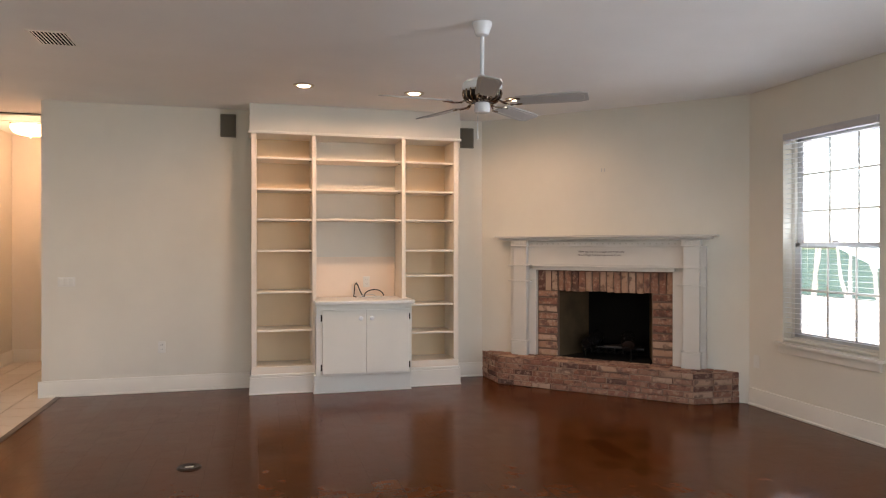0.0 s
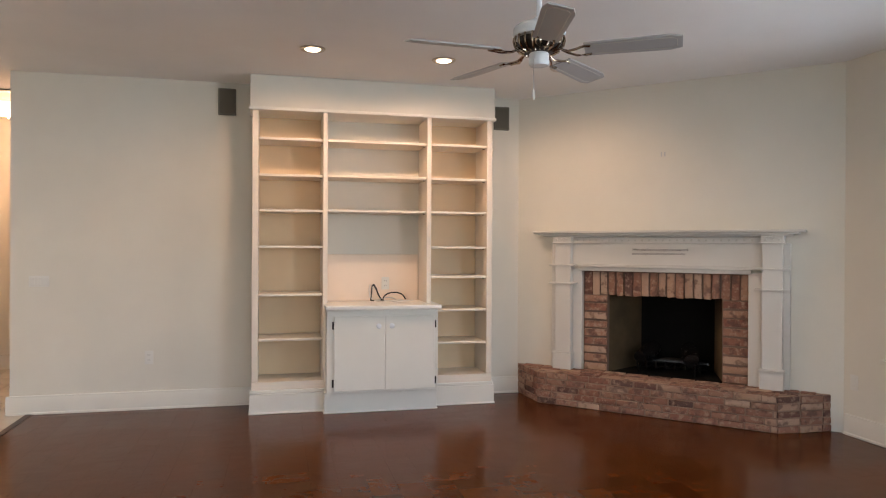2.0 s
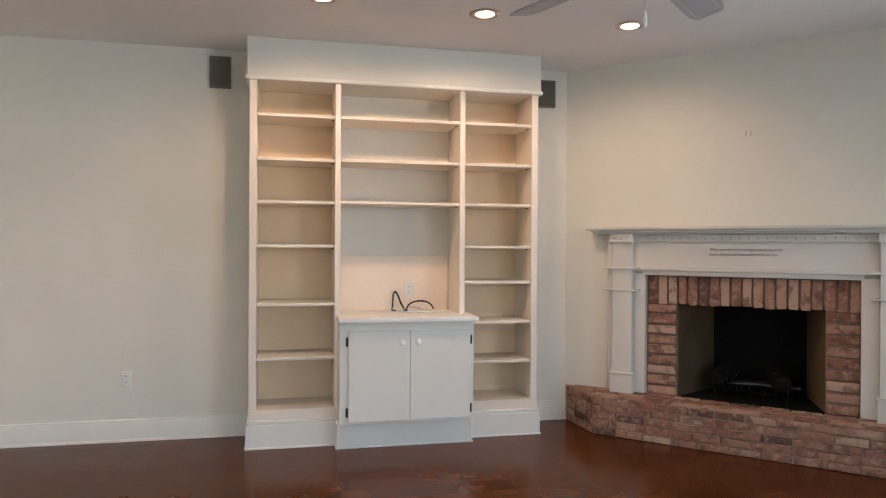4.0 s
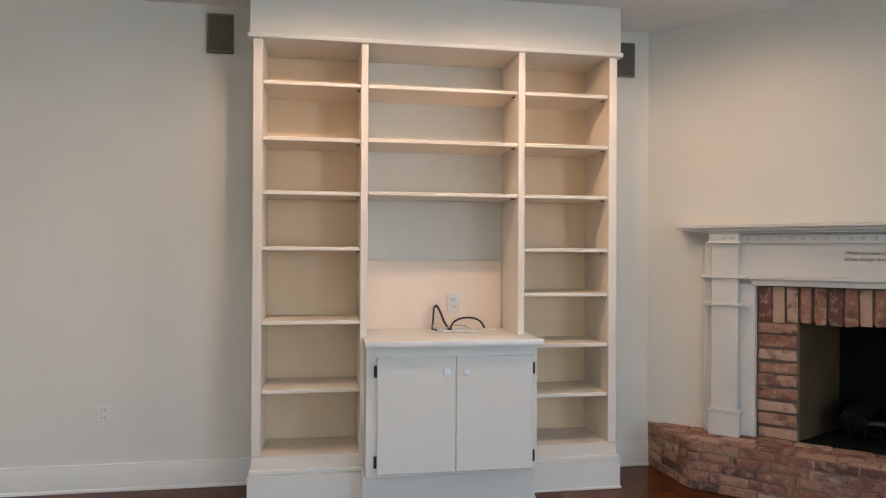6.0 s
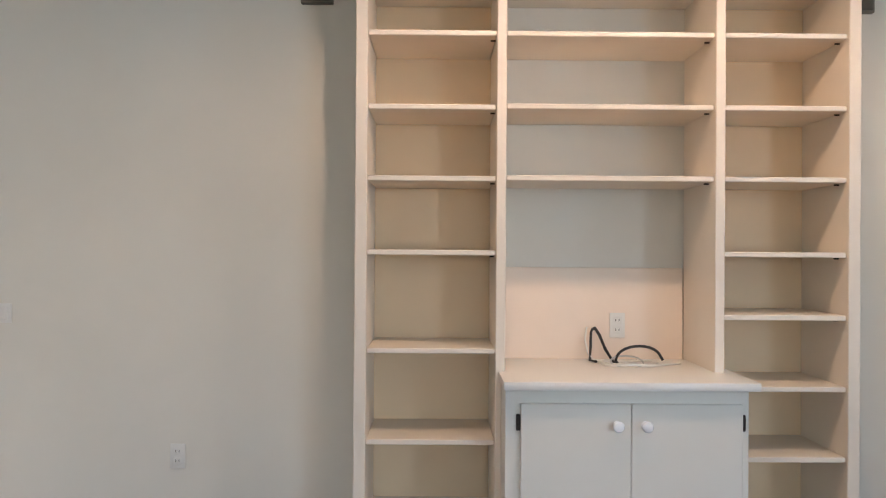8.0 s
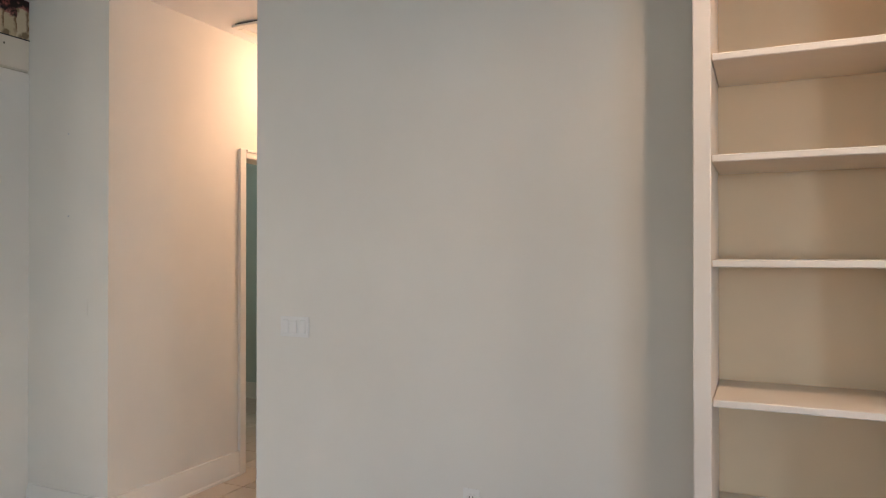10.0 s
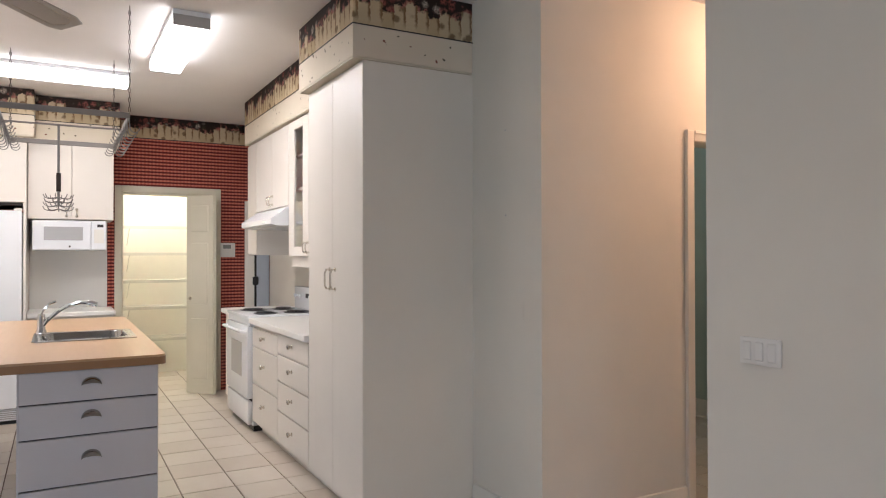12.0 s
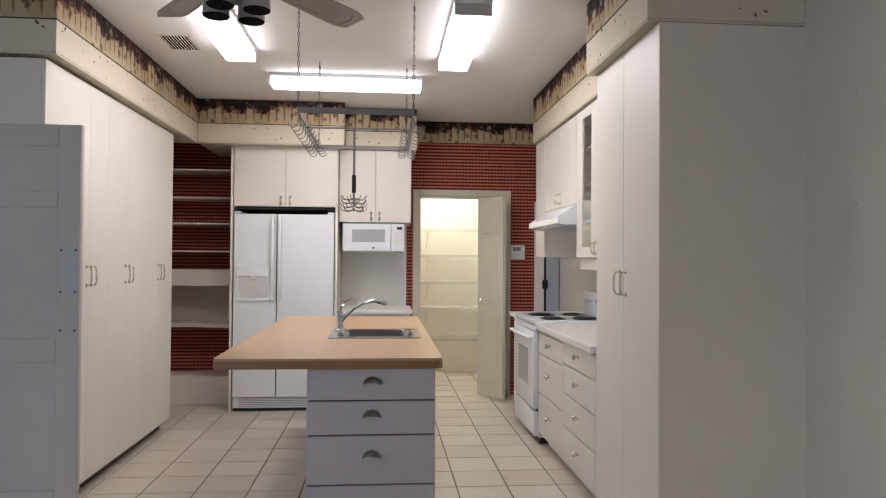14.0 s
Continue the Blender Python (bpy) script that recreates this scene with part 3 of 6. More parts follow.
def base_cabinet():
    t = thing("base_cabinet", (1.03, -0.3, 0), "white two-door cabinet built into the bookcase", "cabinet")
    x0, x1 = 0.56, 1.50
    b = bx(B(), x0, x1, -0.555, -0.37, 0.175, 0.87, 0.002)
    part("body", b, TRIM, t)
    b = bx(B(), 0.545, 1.505, -0.50, -0.37, 0, 0.175, 0.002)
    bx(b, 0.538, 1.512, -0.508, -0.37, 0, 0.012, 0.002)
    part("plinth", b, TRIM, t)
    part("worktop", bx(B(), x0 - 0.012, x1 + 0.022, -0.615, -0.028, 0.872, 0.905, 0.006, 2), LAMIN, t, "white laminate counter")
    for a, c, hx, kx in ((0.618, 1.040, 0.610, 0.985), (1.043, 1.470, 1.478, 1.095)):
        d = part("door", bx(B(), a, c, -0.575, -0.556, 0.195, 0.815, 0.003), TRIM, t)
        knob_mesh((kx, -0.575, 0.735), 0.022, (0, -1, 0), WHITE, d)
        for z in (0.26, 0.74):
            b = bx(B(), hx - 0.008, hx + 0.008, -0.562, -0.554, z - 0.032, z + 0.032, 0.003)
            rod(b, (hx, -0.565, z - 0.022), (hx, -0.565, z + 0.022), 0.006, seg=8)
            part("hinge", b, DARKM, d)


def speaker(x0, x1, z0, z1):
    t = thing("wall_speaker", ((x0 + x1) / 2, -0.03, z0), "small dark-grilled wall speaker beside the bookcase", "speaker", "wall speakers")
    part("frame", bx(B(), x0, x1, -0.028, -0.001, z0, z1, 0.004), plain("bronze_frame", (0.16, 0.14, 0.11), 0.5), t)
    part("grille", bx(B(), x0 + 0.012, x1 - 0.012, -0.034, -0.026, z0 + 0.012, z1 - 0.012, 0.003), GRILLE, t)


def outlet(x, z, y=-0.001, label="white duplex outlet on the wall"):
    t = thing("wall_outlet", (x, y, z - 0.057), label, "outlet")
    part("plate", bx(B(), x - 0.035, x + 0.035, y - 0.006, y, z - 0.057, z + 0.057, 0.003, 2), PLASTIC, t)
    for dz in (-0.022, 0.022):
        s = part("socket", bx(B(), x - 0.017, x + 0.017, y - 0.008, y - 0.005, z + dz - 0.015, z + dz + 0.015, 0.003), PLASTIC, t)
        b = bx(B(), x - 0.009, x - 0.006, y - 0.0086, y - 0.0078, z + dz - 0.004, z + dz + 0.007)
        bx(b, x + 0.006, x + 0.009, y - 0.0086, y - 0.0078, z + dz - 0.004, z + dz + 0.007)
        part("slots", b, DARKM, s)


def side_outlet(y, z):
    x = EAST - 0.001
    t = thing("wall_outlet", (x, y, z - 0.057), "white duplex outlet on the window wall", "outlet")
    part("plate", bx(B(), x - 0.006, x, y - 0.035, y + 0.035, z - 0.057, z + 0.057, 0.003, 2), PLASTIC, t)
    for dz in (-0.022, 0.022):
        part("socket", bx(B(), x - 0.008, x - 0.005, y - 0.017, y + 0.017, z + dz - 0.015, z + dz + 0.015, 0.003), PLASTIC, t)


def stub_plate():
    """Painted-over blank plate and two nail heads on the wall beside the hall."""
    t = thing("blank_plate", (-3.11, -0.002, 1.08), "painted-over blank plate on the wall beside the hall", "wall plate")
    part("plate", bx(B(), -3.14, -3.08, -0.002, 0.004, 1.09, 1.185), WALL, t)
    for z in (1.62, 2.06):
        solid("nail_head", rod(B(), (-3.23, -0.001, z), (-3.23, -0.005, z), 0.004, seg=8), STEEL, "small nail head stuck in the wall", "nail", at=(-3.23, -0.002, z))


def switches():
    x0, x1, z0, z1 = -1.825, -1.672, 1.05, 1.14
    t = thing("light_switch", ((x0 + x1) / 2, -0.002, z0), "white triple light switch plate on the wall", "switch")
    part("plate", bx(B(), x0, x1, -0.007, -0.001, z0, z1, 0.003, 2), PLASTIC, t)
    for i in range(3):
        c = x0 + 0.03 + i * 0.046
        part("rocker", bx(B(), c - 0.016, c + 0.016, -0.012, -0.006, z0 + 0.014, z1 - 0.014, 0.003), PLASTIC, t)


def cables():
    """Loose leads on the counter."""
    z = 0.908
    t = thing("coiled_cable", (1.12, -0.2, z), "black and white coiled cables lying on the counter", "cable")
    b = tube(B(), [(1.01, -0.03, 1.04), (1.015, -0.06, 1.05), (1.03, -0.09, 1.02), (1.05, -0.12, 0.96), (1.075, -0.16, 0.912), (1.085, -0.19, 0.912)], 0.007)
    part("lead", b, RUBBER, t)
    b = tube(B(), [(1.01, -0.03, 1.04), (1.0, -0.05, 1.03), (0.99, -0.09, 0.97), (0.98, -0.12, 0.912), (1.0, -0.16, 0.912)], 0.006)
    part("lead", b, RUBBER, t)
    b = tube(B(), [(1.08 + 0.1 * (1 - math.cos(a)), -0.18 - 0.02 * math.sin(a), z + 0.004 + 0.075 * math.sin(a) ** 0.8) for a in [i * math.pi / 14 for i in range(13)]] + [(1.285, -0.19, 0.925)], 0.006)
    part("lead", b, RUBBER, t)
    b = tube(B(), [(1.0 + 0.12 * math.cos(a) + 0.14, -0.2 + 0.07 * math.sin(a), z + 0.005 + 0.004 * math.sin(3 * a)) for a in [i * 2 * math.pi / 30 for i in range(28)]], 0.005)
    part("lead", b, PLASTIC, t, "white cable loop")
    b = tube(B(), [(1.12 + 0.07 * math.cos(a), -0.22 + 0.045 * math.sin(a), z + 0.012 + 0.02 * math.sin(a)) for a in [i * 2 * math.pi / 24 for i in range(24)]], 0.004)
    part("lead", b, STEEL, t, "grey cable loop")
    b = tube(B(), [(0.985, -0.03, 1.05), (0.97, -0.06, 1.0), (0.975, -0.1, 0.94), (1.0, -0.14, 0.912), (1.06, -0.22, 0.912), (1.2, -0.27, 0.912), (1.36, -0.2, 0.912)], 0.004)
    part("lead", b, PLASTIC, t, "white cable")


def mantel():
    t = thing("fireplace_mantel", DIAG @ Vector((1.36, 0.06, 0.29)), "white painted wooden mantelpiece with fluted posts", "mantelpiece")
    # shelf with a moulded edge
    b = bx(B(), 0.23, 2.475, 0.003, 0.165, 1.525, 1.545, 0.004)
    bx(b, 0.27, 2.43, 0.003, 0.145, 1.508, 1.525, 0.004)
    bx(b, 0.31, 2.39, 0.003, 0.12, 1.495, 1.508, 0.003)
    part("shelf", diag(b), MANTEL, t)
    b = bx(B(), 0.56, 2.18, 0.003, 0.055, 1.245, 1.495, 0.002)
    fr = part("frieze", diag(b), MANTEL, t)
    b = bx(B(), 0.57, 2.17, 0.055, 0.075, 1.435, 1.488, 0.004)
    part("dentil_band", diag(b), MANTEL, t)
    band = t.children[-1]
    n = 26
    for i in range(n):
        u = 0.60 + (2.12 - 0.60) * (i + 0.5) / n
        # small raised block, coloured greyer to look like a shaded stamped hole
        part("dentil", diag(bx(B(), u - 0.008, u + 0.008, 0.075, 0.080, 1.453, 1.469, 0.003)), HOLEINLAY, band)
    b = bx(B(), 0.55, 2.17, 0.003, 0.07, 1.222, 1.247, 0.006, 2)
    bx(b, 0.64, 2.08, 0.003, 0.05, 1.187, 1.222, 0.004)
    part("moulding", diag(b), MANTEL, t)
    for s, u0, u1 in ((0, 0.425, 0.575), (1, 2.165, 2.315)):
        inner = (0.575, 0.66) if s == 0 else (2.06, 2.165)
        outer = (0.375, 0.425) if s == 0 else (2.315, 2.365)
        b = bx(B(), u0, u1, 0.003, 0.105, 0.29, 1.44, 0.004)
        p = part("post", diag(b), MANTEL, t)
        part("post_edge", diag(bx(B(), *inner, 0.003, 0.045, 0.29, 1.20, 0.003)), MANTEL, p)
        part("post_edge", diag(bx(B(), *outer, 0.003, 0.06, 0.29, 1.44, 0.003)), MANTEL, p)
        for z in (1.07, 1.235):
            part("collar", diag(bx(B(), u0 - 0.055, u1 + 0.050, 0.003, 0.120, z - 0.008, z + 0.008, 0.005, 2)), MANTEL, p)
        b = bx(B(), u0 - 0.012, u1 + 0.012, 0.003, 0.122, 0.288, 0.43, 0.003)
        bx(b, u0 - 0.02, u1 + 0.02, 0.003, 0.132, 0.43, 0.445, 0.005, 2)
        part("foot", diag(b), MANTEL, p)
        b = bx(B(), u0 - 0.01, u1 + 0.01, 0.003, 0.125, 1.44, 1.495, 0.004)
        bx(b, u0 - 0.02, u1 + 0.02, 0.003, 0.132, 1.433, 1.445, 0.004)
        cp = part("capital", diag(b), MANTEL, p)
        for k in range(3):
            u = u0 + (u1 - u0) * (k + 0.5) / 3
            part("rosette", diag(rod(B(), (u, 0.125, 1.47), (u, 0.131, 1.47), 0.012, 0.008, 10)), MANTEL, cp)
    # two short lines of script on the frieze
    for line, u0, u1, z in (("When you live in a cottage, you keep only", 1.12, 1.60, 1.372), ("those things that are important to you", 1.12, 1.57, 1.338)):
        cu = bpy.data.curves.new("script", "FONT")
        cu.body, cu.size, cu.shear, cu.align_x = line, 0.030, 0.35, "LEFT"
        cu.extrude, cu.offset = 0.0006, -0.0001
        tmp = bpy.data.objects.new("script", cu)
        scene.collection.objects.link(tmp)
        dg = bpy.context.evaluated_depsgraph_get()
        me = bpy.data.meshes.new_from_object(tmp.evaluated_get(dg))
        bpy.data.objects.remove(tmp)
        w = max(v.co.x for v in me.vertices)
        bm = B()
        bm.from_mesh(me)
        # the room-side reading direction runs along the wall
        a, o = DIAG @ Vector((u0, 0.0565, z)), Vector((0.70711, -0.70711, 0))
        out = Vector((-0.70711, -0.70711, 0))
        for v in bm.verts:
            p = a + o * (v.co.x * (u1 - u0) / w) + Vector((0, 0, v.co.y)) + out * v.co.z
            v.co = p
        part("script_line", bm, INK, fr, "line of black script lettering")


def hearth():
    """Raised brick hearth, with every brick its own piece."""
    t = thing("brick_hearth", DIAG @ Vector((1.33, 0.15, 0)), "raised red brick hearth in front of the fireplace", "hearth")
    out = [(0.0, 0.004), (0.345, 0.315), (2.31, 0.315), (2.655, 0.004)]
    core = [(0.015, 0.004), (0.349, 0.301), (2.306, 0.301), (2.640, 0.004)]
    b = prism(B(), core, 0, 0.281)
    part("mortar_bed", diag(b), MORTAR, t)
    rnd = random.Random(4)
    course, bl, gap = 0.0535, 0.195, 0.011

    def piece(o, d, n, L, h, z):
        bm = B()
        j = rnd.uniform(-0.006, 0.005)
        bx(bm, 0, L, -0.03, j, 0, h, 0.007, 2)
        m = Matrix((( d.x, n.x, 0, o.x), (d.y, n.y, 0, o.y), (0, 0, 1, z), (0, 0, 0, 1)))
        bmesh.ops.transform(bm, matrix=m, verts=bm.verts)
        part("brick", worn(diag(bm), 0.005), BRICK, t)
    for (ax, ay), (cx, cy) in zip(out, out[1:]):
        a, c = Vector((ax, ay)), Vector((cx, cy))
        d = (c - a).normalized()
        n = Vector((-d.y, d.x))
        L = (c - a).length
        for k in range(5):
            z = 0.003 + k * (course + 0.003)
            s = -rnd.choice((0.0, 0.1, 0.05)) if L > 1 else 0.0
            while s < L - 0.01:
                e = s + (bl * rnd.uniform(0.92, 1.05) if k < 4 else rnd.choice((bl, bl, 0.1)))
                x0, x1 = max(s, 0.0), min(e, L)
                if x1 - x0 > 0.02:
                    piece(a + d * x0, d, n, x1 - x0 - gap, course - 0.005, z)
                s = e
    # paving on top: bricks laid flat
    u = 0.03
    for row, (v0, v1) in enumerate(((0.20, 0.305), (0.10, 0.19), (0.006, 0.09))):
        u = 0.345 * v1 / 0.315 - (0.1 if row % 2 else 0.0)
        end = 2.655 - 0.345 * v1 / 0.315
        while u < end - 0.02:
            x0, x1 = max(u, 0.345 * v1 / 0.315), min(u + bl, end)
            if x1 - x0 > 0.03:
                part("brick", diag(bx(B(), x0, x1 - gap, v0, v1, 0.280, 0.289 + rnd.uniform(-0.001, 0.0015), 0.004)), BRICK, t)
            u += bl


def firebox():
    t = thing("fireplace", DIAG @ Vector((1.36, -0.2, 0.28)), "brick fireplace with a dark sooty firebox", "fireplace")
    rnd = random.Random(9)
    # backing behind the facing bricks, around the opening
    b = bx(B(), 0.66, 0.885, -0.10, -0.018, 0.26, 1.185)
    bx(b, 1.855, 2.06, -0.10, -0.018, 0.26, 1.185)
    bx(b, 0.885, 1.855, -0.10, -0.018, 0.985, 1.185)
    # joint shadow is in this mortar's colour
    part("mortar_bed", diag(b), SHADEMORTAR, t)
    for u0, u1 in ((0.668, 0.878), (1.862, 2.055)):
        z = 0.292
        while z < 0.96:
            j = rnd.uniform(-0.004, 0.003)
            part("brick", worn(diag(bx(B(), u0 + rnd.uniform(0, 0.004), u1, -0.06, j, z, z + 0.062 + rnd.uniform(-0.006, 0.004), 0.008, 2)), 0.007), BRICK, t)
            z += 0.0765
    u = 0.675
    while u < 2.05:
        j = rnd.uniform(-0.004, 0.003)
        part("brick", worn(diag(bx(B(), u, u + 0.064 + rnd.uniform(-0.006, 0.004), -0.06, j, 0.975 + rnd.uniform(-0.008, 0.004), 1.18, 0.008, 2)), 0.007), BRICK, t)
        u += 0.0735
    # firebox lining, splayed to the back
    f = [(0.885, -0.06), (1.855, -0.06), (1.70, -0.55), (1.04, -0.55)]
    # sides take the lighter brown as painted light, the back stays black
    for (ax, ay), (cx, cy), sx, mt, lb in ((f[0], f[3], -0.03, LITSIDE, "side lining coloured brown where light reaches in"), (f[3], f[2], 0, SOOTDARK, ""), (f[2], f[1], 0.03, LITSIDE, "side lining coloured brown where light reaches in")):
        off = (sx, 0) if sx else (0, -0.03)
        part("lining_board", diag(prism(B(), [(ax, ay), (cx, cy), (cx + off[0], cy + off[1]), (ax + off[0], ay + off[1])], 0.27, 1.07)), mt, t, lb)
    part("firebox_floor", diag(prism(B(), f, 0.255, 0.279)), SOOTDARK, t, "sooty firebox floor")
    part("firebox_top", diag(prism(B(), f, 1.05, 1.07)), SOOTDARK, t)
    # grate and imitation logs
    g = thing("gas_log_set", DIAG @ Vector((1.37, -0.25, 0.28)), "dark imitation gas logs on an iron grate", "gas logs")
    b = B()
    for i in range(7):
        u = 1.12 + i * 0.083
        rod(b, (u, -0.40, 0.335), (u, -0.14, 0.335), 0.008, seg=6)
        rod(b, (u, -0.14, 0.335), (u, -0.12, 0.39), 0.008, seg=6)
    for u in (1.13, 1.61):
        for v in (-0.38, -0.16):
            rod(b, (u, v, 0.28), (u, v, 0.335), 0.009, seg=6)
    rod(b, (1.10, -0.27, 0.327), (1.64, -0.27, 0.327), 0.008, seg=6)
    part("grate", diag(b), SOOTDARK, g)
    for a, c, r in (((1.06, -0.43, 0.355), (1.68, -0.44, 0.36), 0.045), ((1.20, -0.44, 0.470), (1.13, -0.17, 0.410), 0.072), ((1.50, -0.45, 0.475), (1.58, -0.17, 0.415), 0.078)):
        b = B()
        rod(b, a, c, r, r * 0.85, 12)
        bmesh.ops.subdivide_edges(b, edges=b.edges[:], cuts=3)
        for v in b.verts:
            v.co += Vector([noise.noise(v.co * 14 + Vector((k * 7, 0, 0))) * 0.014 for k in range(3)])
        part("log", diag(b), CEMENT, g)


def picture_hooks():
    for u in (1.355, 1.385):
        c = DIAG @ Vector((u, 0.0, 2.205))
        b = bx(B(), u - 0.004, u + 0.004, 0.001, 0.008, 2.185, 2.225, 0.002)
        solid("picture_hook", diag(b), STEEL, "small metal picture hook on the chimney wall", "hook", at=c)


def can_light(x, y):
    t = thing("recessed_light", (x, y, H), "lit recessed downlight with a white trim ring", "ceiling light", "recessed lights")
    b = lathe(B(), [(0.062, H - 0.002), (0.060, H - 0.010), (0.085, H - 0.012), (0.092, H - 0.006), (0.092, H - 0.002)], Matrix.Translation((x, y, 0)), 28)
    part("trim_ring", b, plain("warm_metal_ring", (0.55, 0.48, 0.40), 0.3, 0.6), t)
    b = lathe(B(), [(0.001, H - 0.016), (0.045, H - 0.015), (0.058, H - 0.006), (0.058, H - 0.003)], Matrix.Translation((x, y, 0)), 24)
    part("bulb", b, GLOWW, t, "glowing bulb face")


def blade_mesh(L0, L1, w0, w1, m):
    b = B()
    n = 8
    top, bot = [], []
    for i in range(n + 1):
        f = i / n
        x = L0 + (L1 - L0) * f
        w = w0 + (w1 - w0) * f
        if f > 0.85:
            w *= 1 - 0.28 * ((f - 0.85) / 0.15) ** 2
        top.append((x, w / 2))
        bot.append((x, -w / 2))
    prism(b, top + bot[::-1], -0.0035, 0.0035)
    bmesh.ops.transform(b, matrix=m, verts=b.verts)
    return b


def ceiling_fan():
    x, y = 1.366, -3.224
    t = thing("ceiling_fan", (x, y, H), "five-blade ceiling fan with grey blades and brass arms", "ceiling fan")
    M = Matrix.Translation((x, y, 0))
    part("canopy", lathe(B(), [(0.062, H - 0.001), (0.062, H - 0.018), (0.056, H - 0.03), (0.040, H - 0.078), (0.025, H - 0.085)], M), WHITE, t)
    part("downrod", rod(B(), (x, y, H - 0.09), (x, y, 2.470), 0.0135), WHITE, t)
    part("motor", lathe(B(), [(0.022, 2.492), (0.03, 2.478), (0.06, 2.472), (0.10, 2.458), (0.122, 2.438), (0.127, 2.412), (0.120, 2.396), (0.09, 2.392)], M, 36), WHITE, t)
    mt = part("motor_band", lathe(B(), [(0.09, 2.394), (0.104, 2.390), (0.108, 2.365), (0.098, 2.345), (0.08, 2.330), (0.05, 2.322)], M, 32), DARKM, t, "dark core behind the openwork")
    for k in range(20):
        a = 2 * math.pi * k / 20
        ca, sa = math.cos(a), math.sin(a)
        part("rib", tube(B(), [(x + q * ca, y + q * sa, z) for q, z in ((0.118, 2.396), (0.121, 2.378), (0.114, 2.352), (0.096, 2.332), (0.07, 2.322))], 0.006, 6), BRASS, mt, "polished openwork rib")
    part("switch_housing", lathe(B(), [(0.04, 2.325), (0.047, 2.318), (0.049, 2.272), (0.044, 2.262), (0.02, 2.258)], M, 28), WHITE, t)
    b = rod(B(), (x - 0.040, y - 0.035, 2.285), (x - 0.047, y - 0.052, 2.135), 0.0018, seg=6)
    part("pull_chain", b, STEEL, t)
    part("pull_weight", lathe(B(), [(0.002, 2.140), (0.006, 2.125), (0.007, 2.095), (0.003, 2.087)], Matrix.Translation((x - 0.047, y - 0.052, 0)), 10), PLASTIC, t)
    for a in (256, 328, 40, 112, 184):
        R = Matrix.Translation((x, y, 2.324)) @ Matrix.Rotation(radians(a), 4, "Z") @ Matrix.Rotation(radians(-12), 4, "X")
        bl = part("blade", blade_mesh(0.215, 0.648, 0.118, 0.140, R), GREYB, t)
        # raised border line under the blade
        pts = [(0.26, -0.042), (0.60, -0.048), (0.625, -0.03), (0.625, 0.03), (0.60, 0.048), (0.26, 0.042)]
        part("inlay_line", tube(B(), [R @ Vector((*p, -0.0036)) for p in pts], 0.0016, 6), HOLEINLAY, bl)
        b = B()
        for s in (-1, 1):
            tube(b, [R @ Vector(p) for p in ((0.10, 0.0, 0.012), (0.14, 0.01 * s, -0.008), (0.18, 0.032 * s, -0.012), (0.215, 0.042 * s, -0.007), (0.245, 0.036 * s, -0.006))], 0.006, 8)
        part("blade_arm", b, BRASS, bl)


def vent(name, x0, x1, y0, y1, along, label):
    t = thing(name, ((x0 + x1) / 2, (y0 + y1) / 2, H), label, "air vent")
    z0, z1 = H - 0.007, H - 0.001
    b = bx(B(), x0, x1, y0, y0 + 0.02, z0, z1, 0.002)
    bx(b, x0, x1, y1 - 0.02, y1, z0, z1, 0.002)
    bx(b, x0, x0 + 0.02, y0, y1, z0, z1, 0.002)
    bx(b, x1 - 0.02, x1, y0, y1, z0, z1, 0.002)
    part("frame", b, PLASTIC, t)
    # black sheet stands in for the dark duct seen between the slats
    part("backing", bx(B(), x0 + 0.01, x1 - 0.01, y0 + 0.01, y1 - 0.01, H - 0.003, H - 0.001), SOOTDARK, t)
    n = 9
    w = 0.0042 if x1 - x0 > 0.2 else 0.0033
    for i in range(n):
        f = (i + 0.5) / n
        b = B()
        if along == "x":
            c = y0 + 0.02 + (y1 - y0 - 0.04) * f
            bx(b, x0 + 0.02, x1 - 0.02, c - 0.0028, c + 0.0028, H - 0.0048, H - 0.0032)
        else:
            c = x0 + 0.02 + (x1 - x0 - 0.04) * f
            bx(b, c - w, c + w, y0 + 0.02, y1 - 0.02, H - 0.0048, H - 0.0032)
        part("slat", b, PLASTIC, t)


def floor_box():
    c = (-0.41, -2.565)
    t = thing("floor_outlet", (*c, 0), "round brass floor outlet cover set in the parquet", "floor outlet")
    part("ring", lathe(B(), [(0.045, 0.001), (0.045, 0.008), (0.066, 0.010), (0.078, 0.001)], Matrix.Translation((*c, 0)), 28), DARKM, t, "dark bronze ring")
    part("lid", lathe(B(), [(0.001, 0.004), (0.042, 0.004), (0.044, 0.0)], Matrix.Translation((*c, 0)), 24), DARKM, t)
    part("slot", bx(B(), c[0] - 0.026, c[0] + 0.026, c[1] - 0.014, c[1] + 0.014, 0.004, 0.0055, 0.001), PLASTIC, t, "pale slot cover")


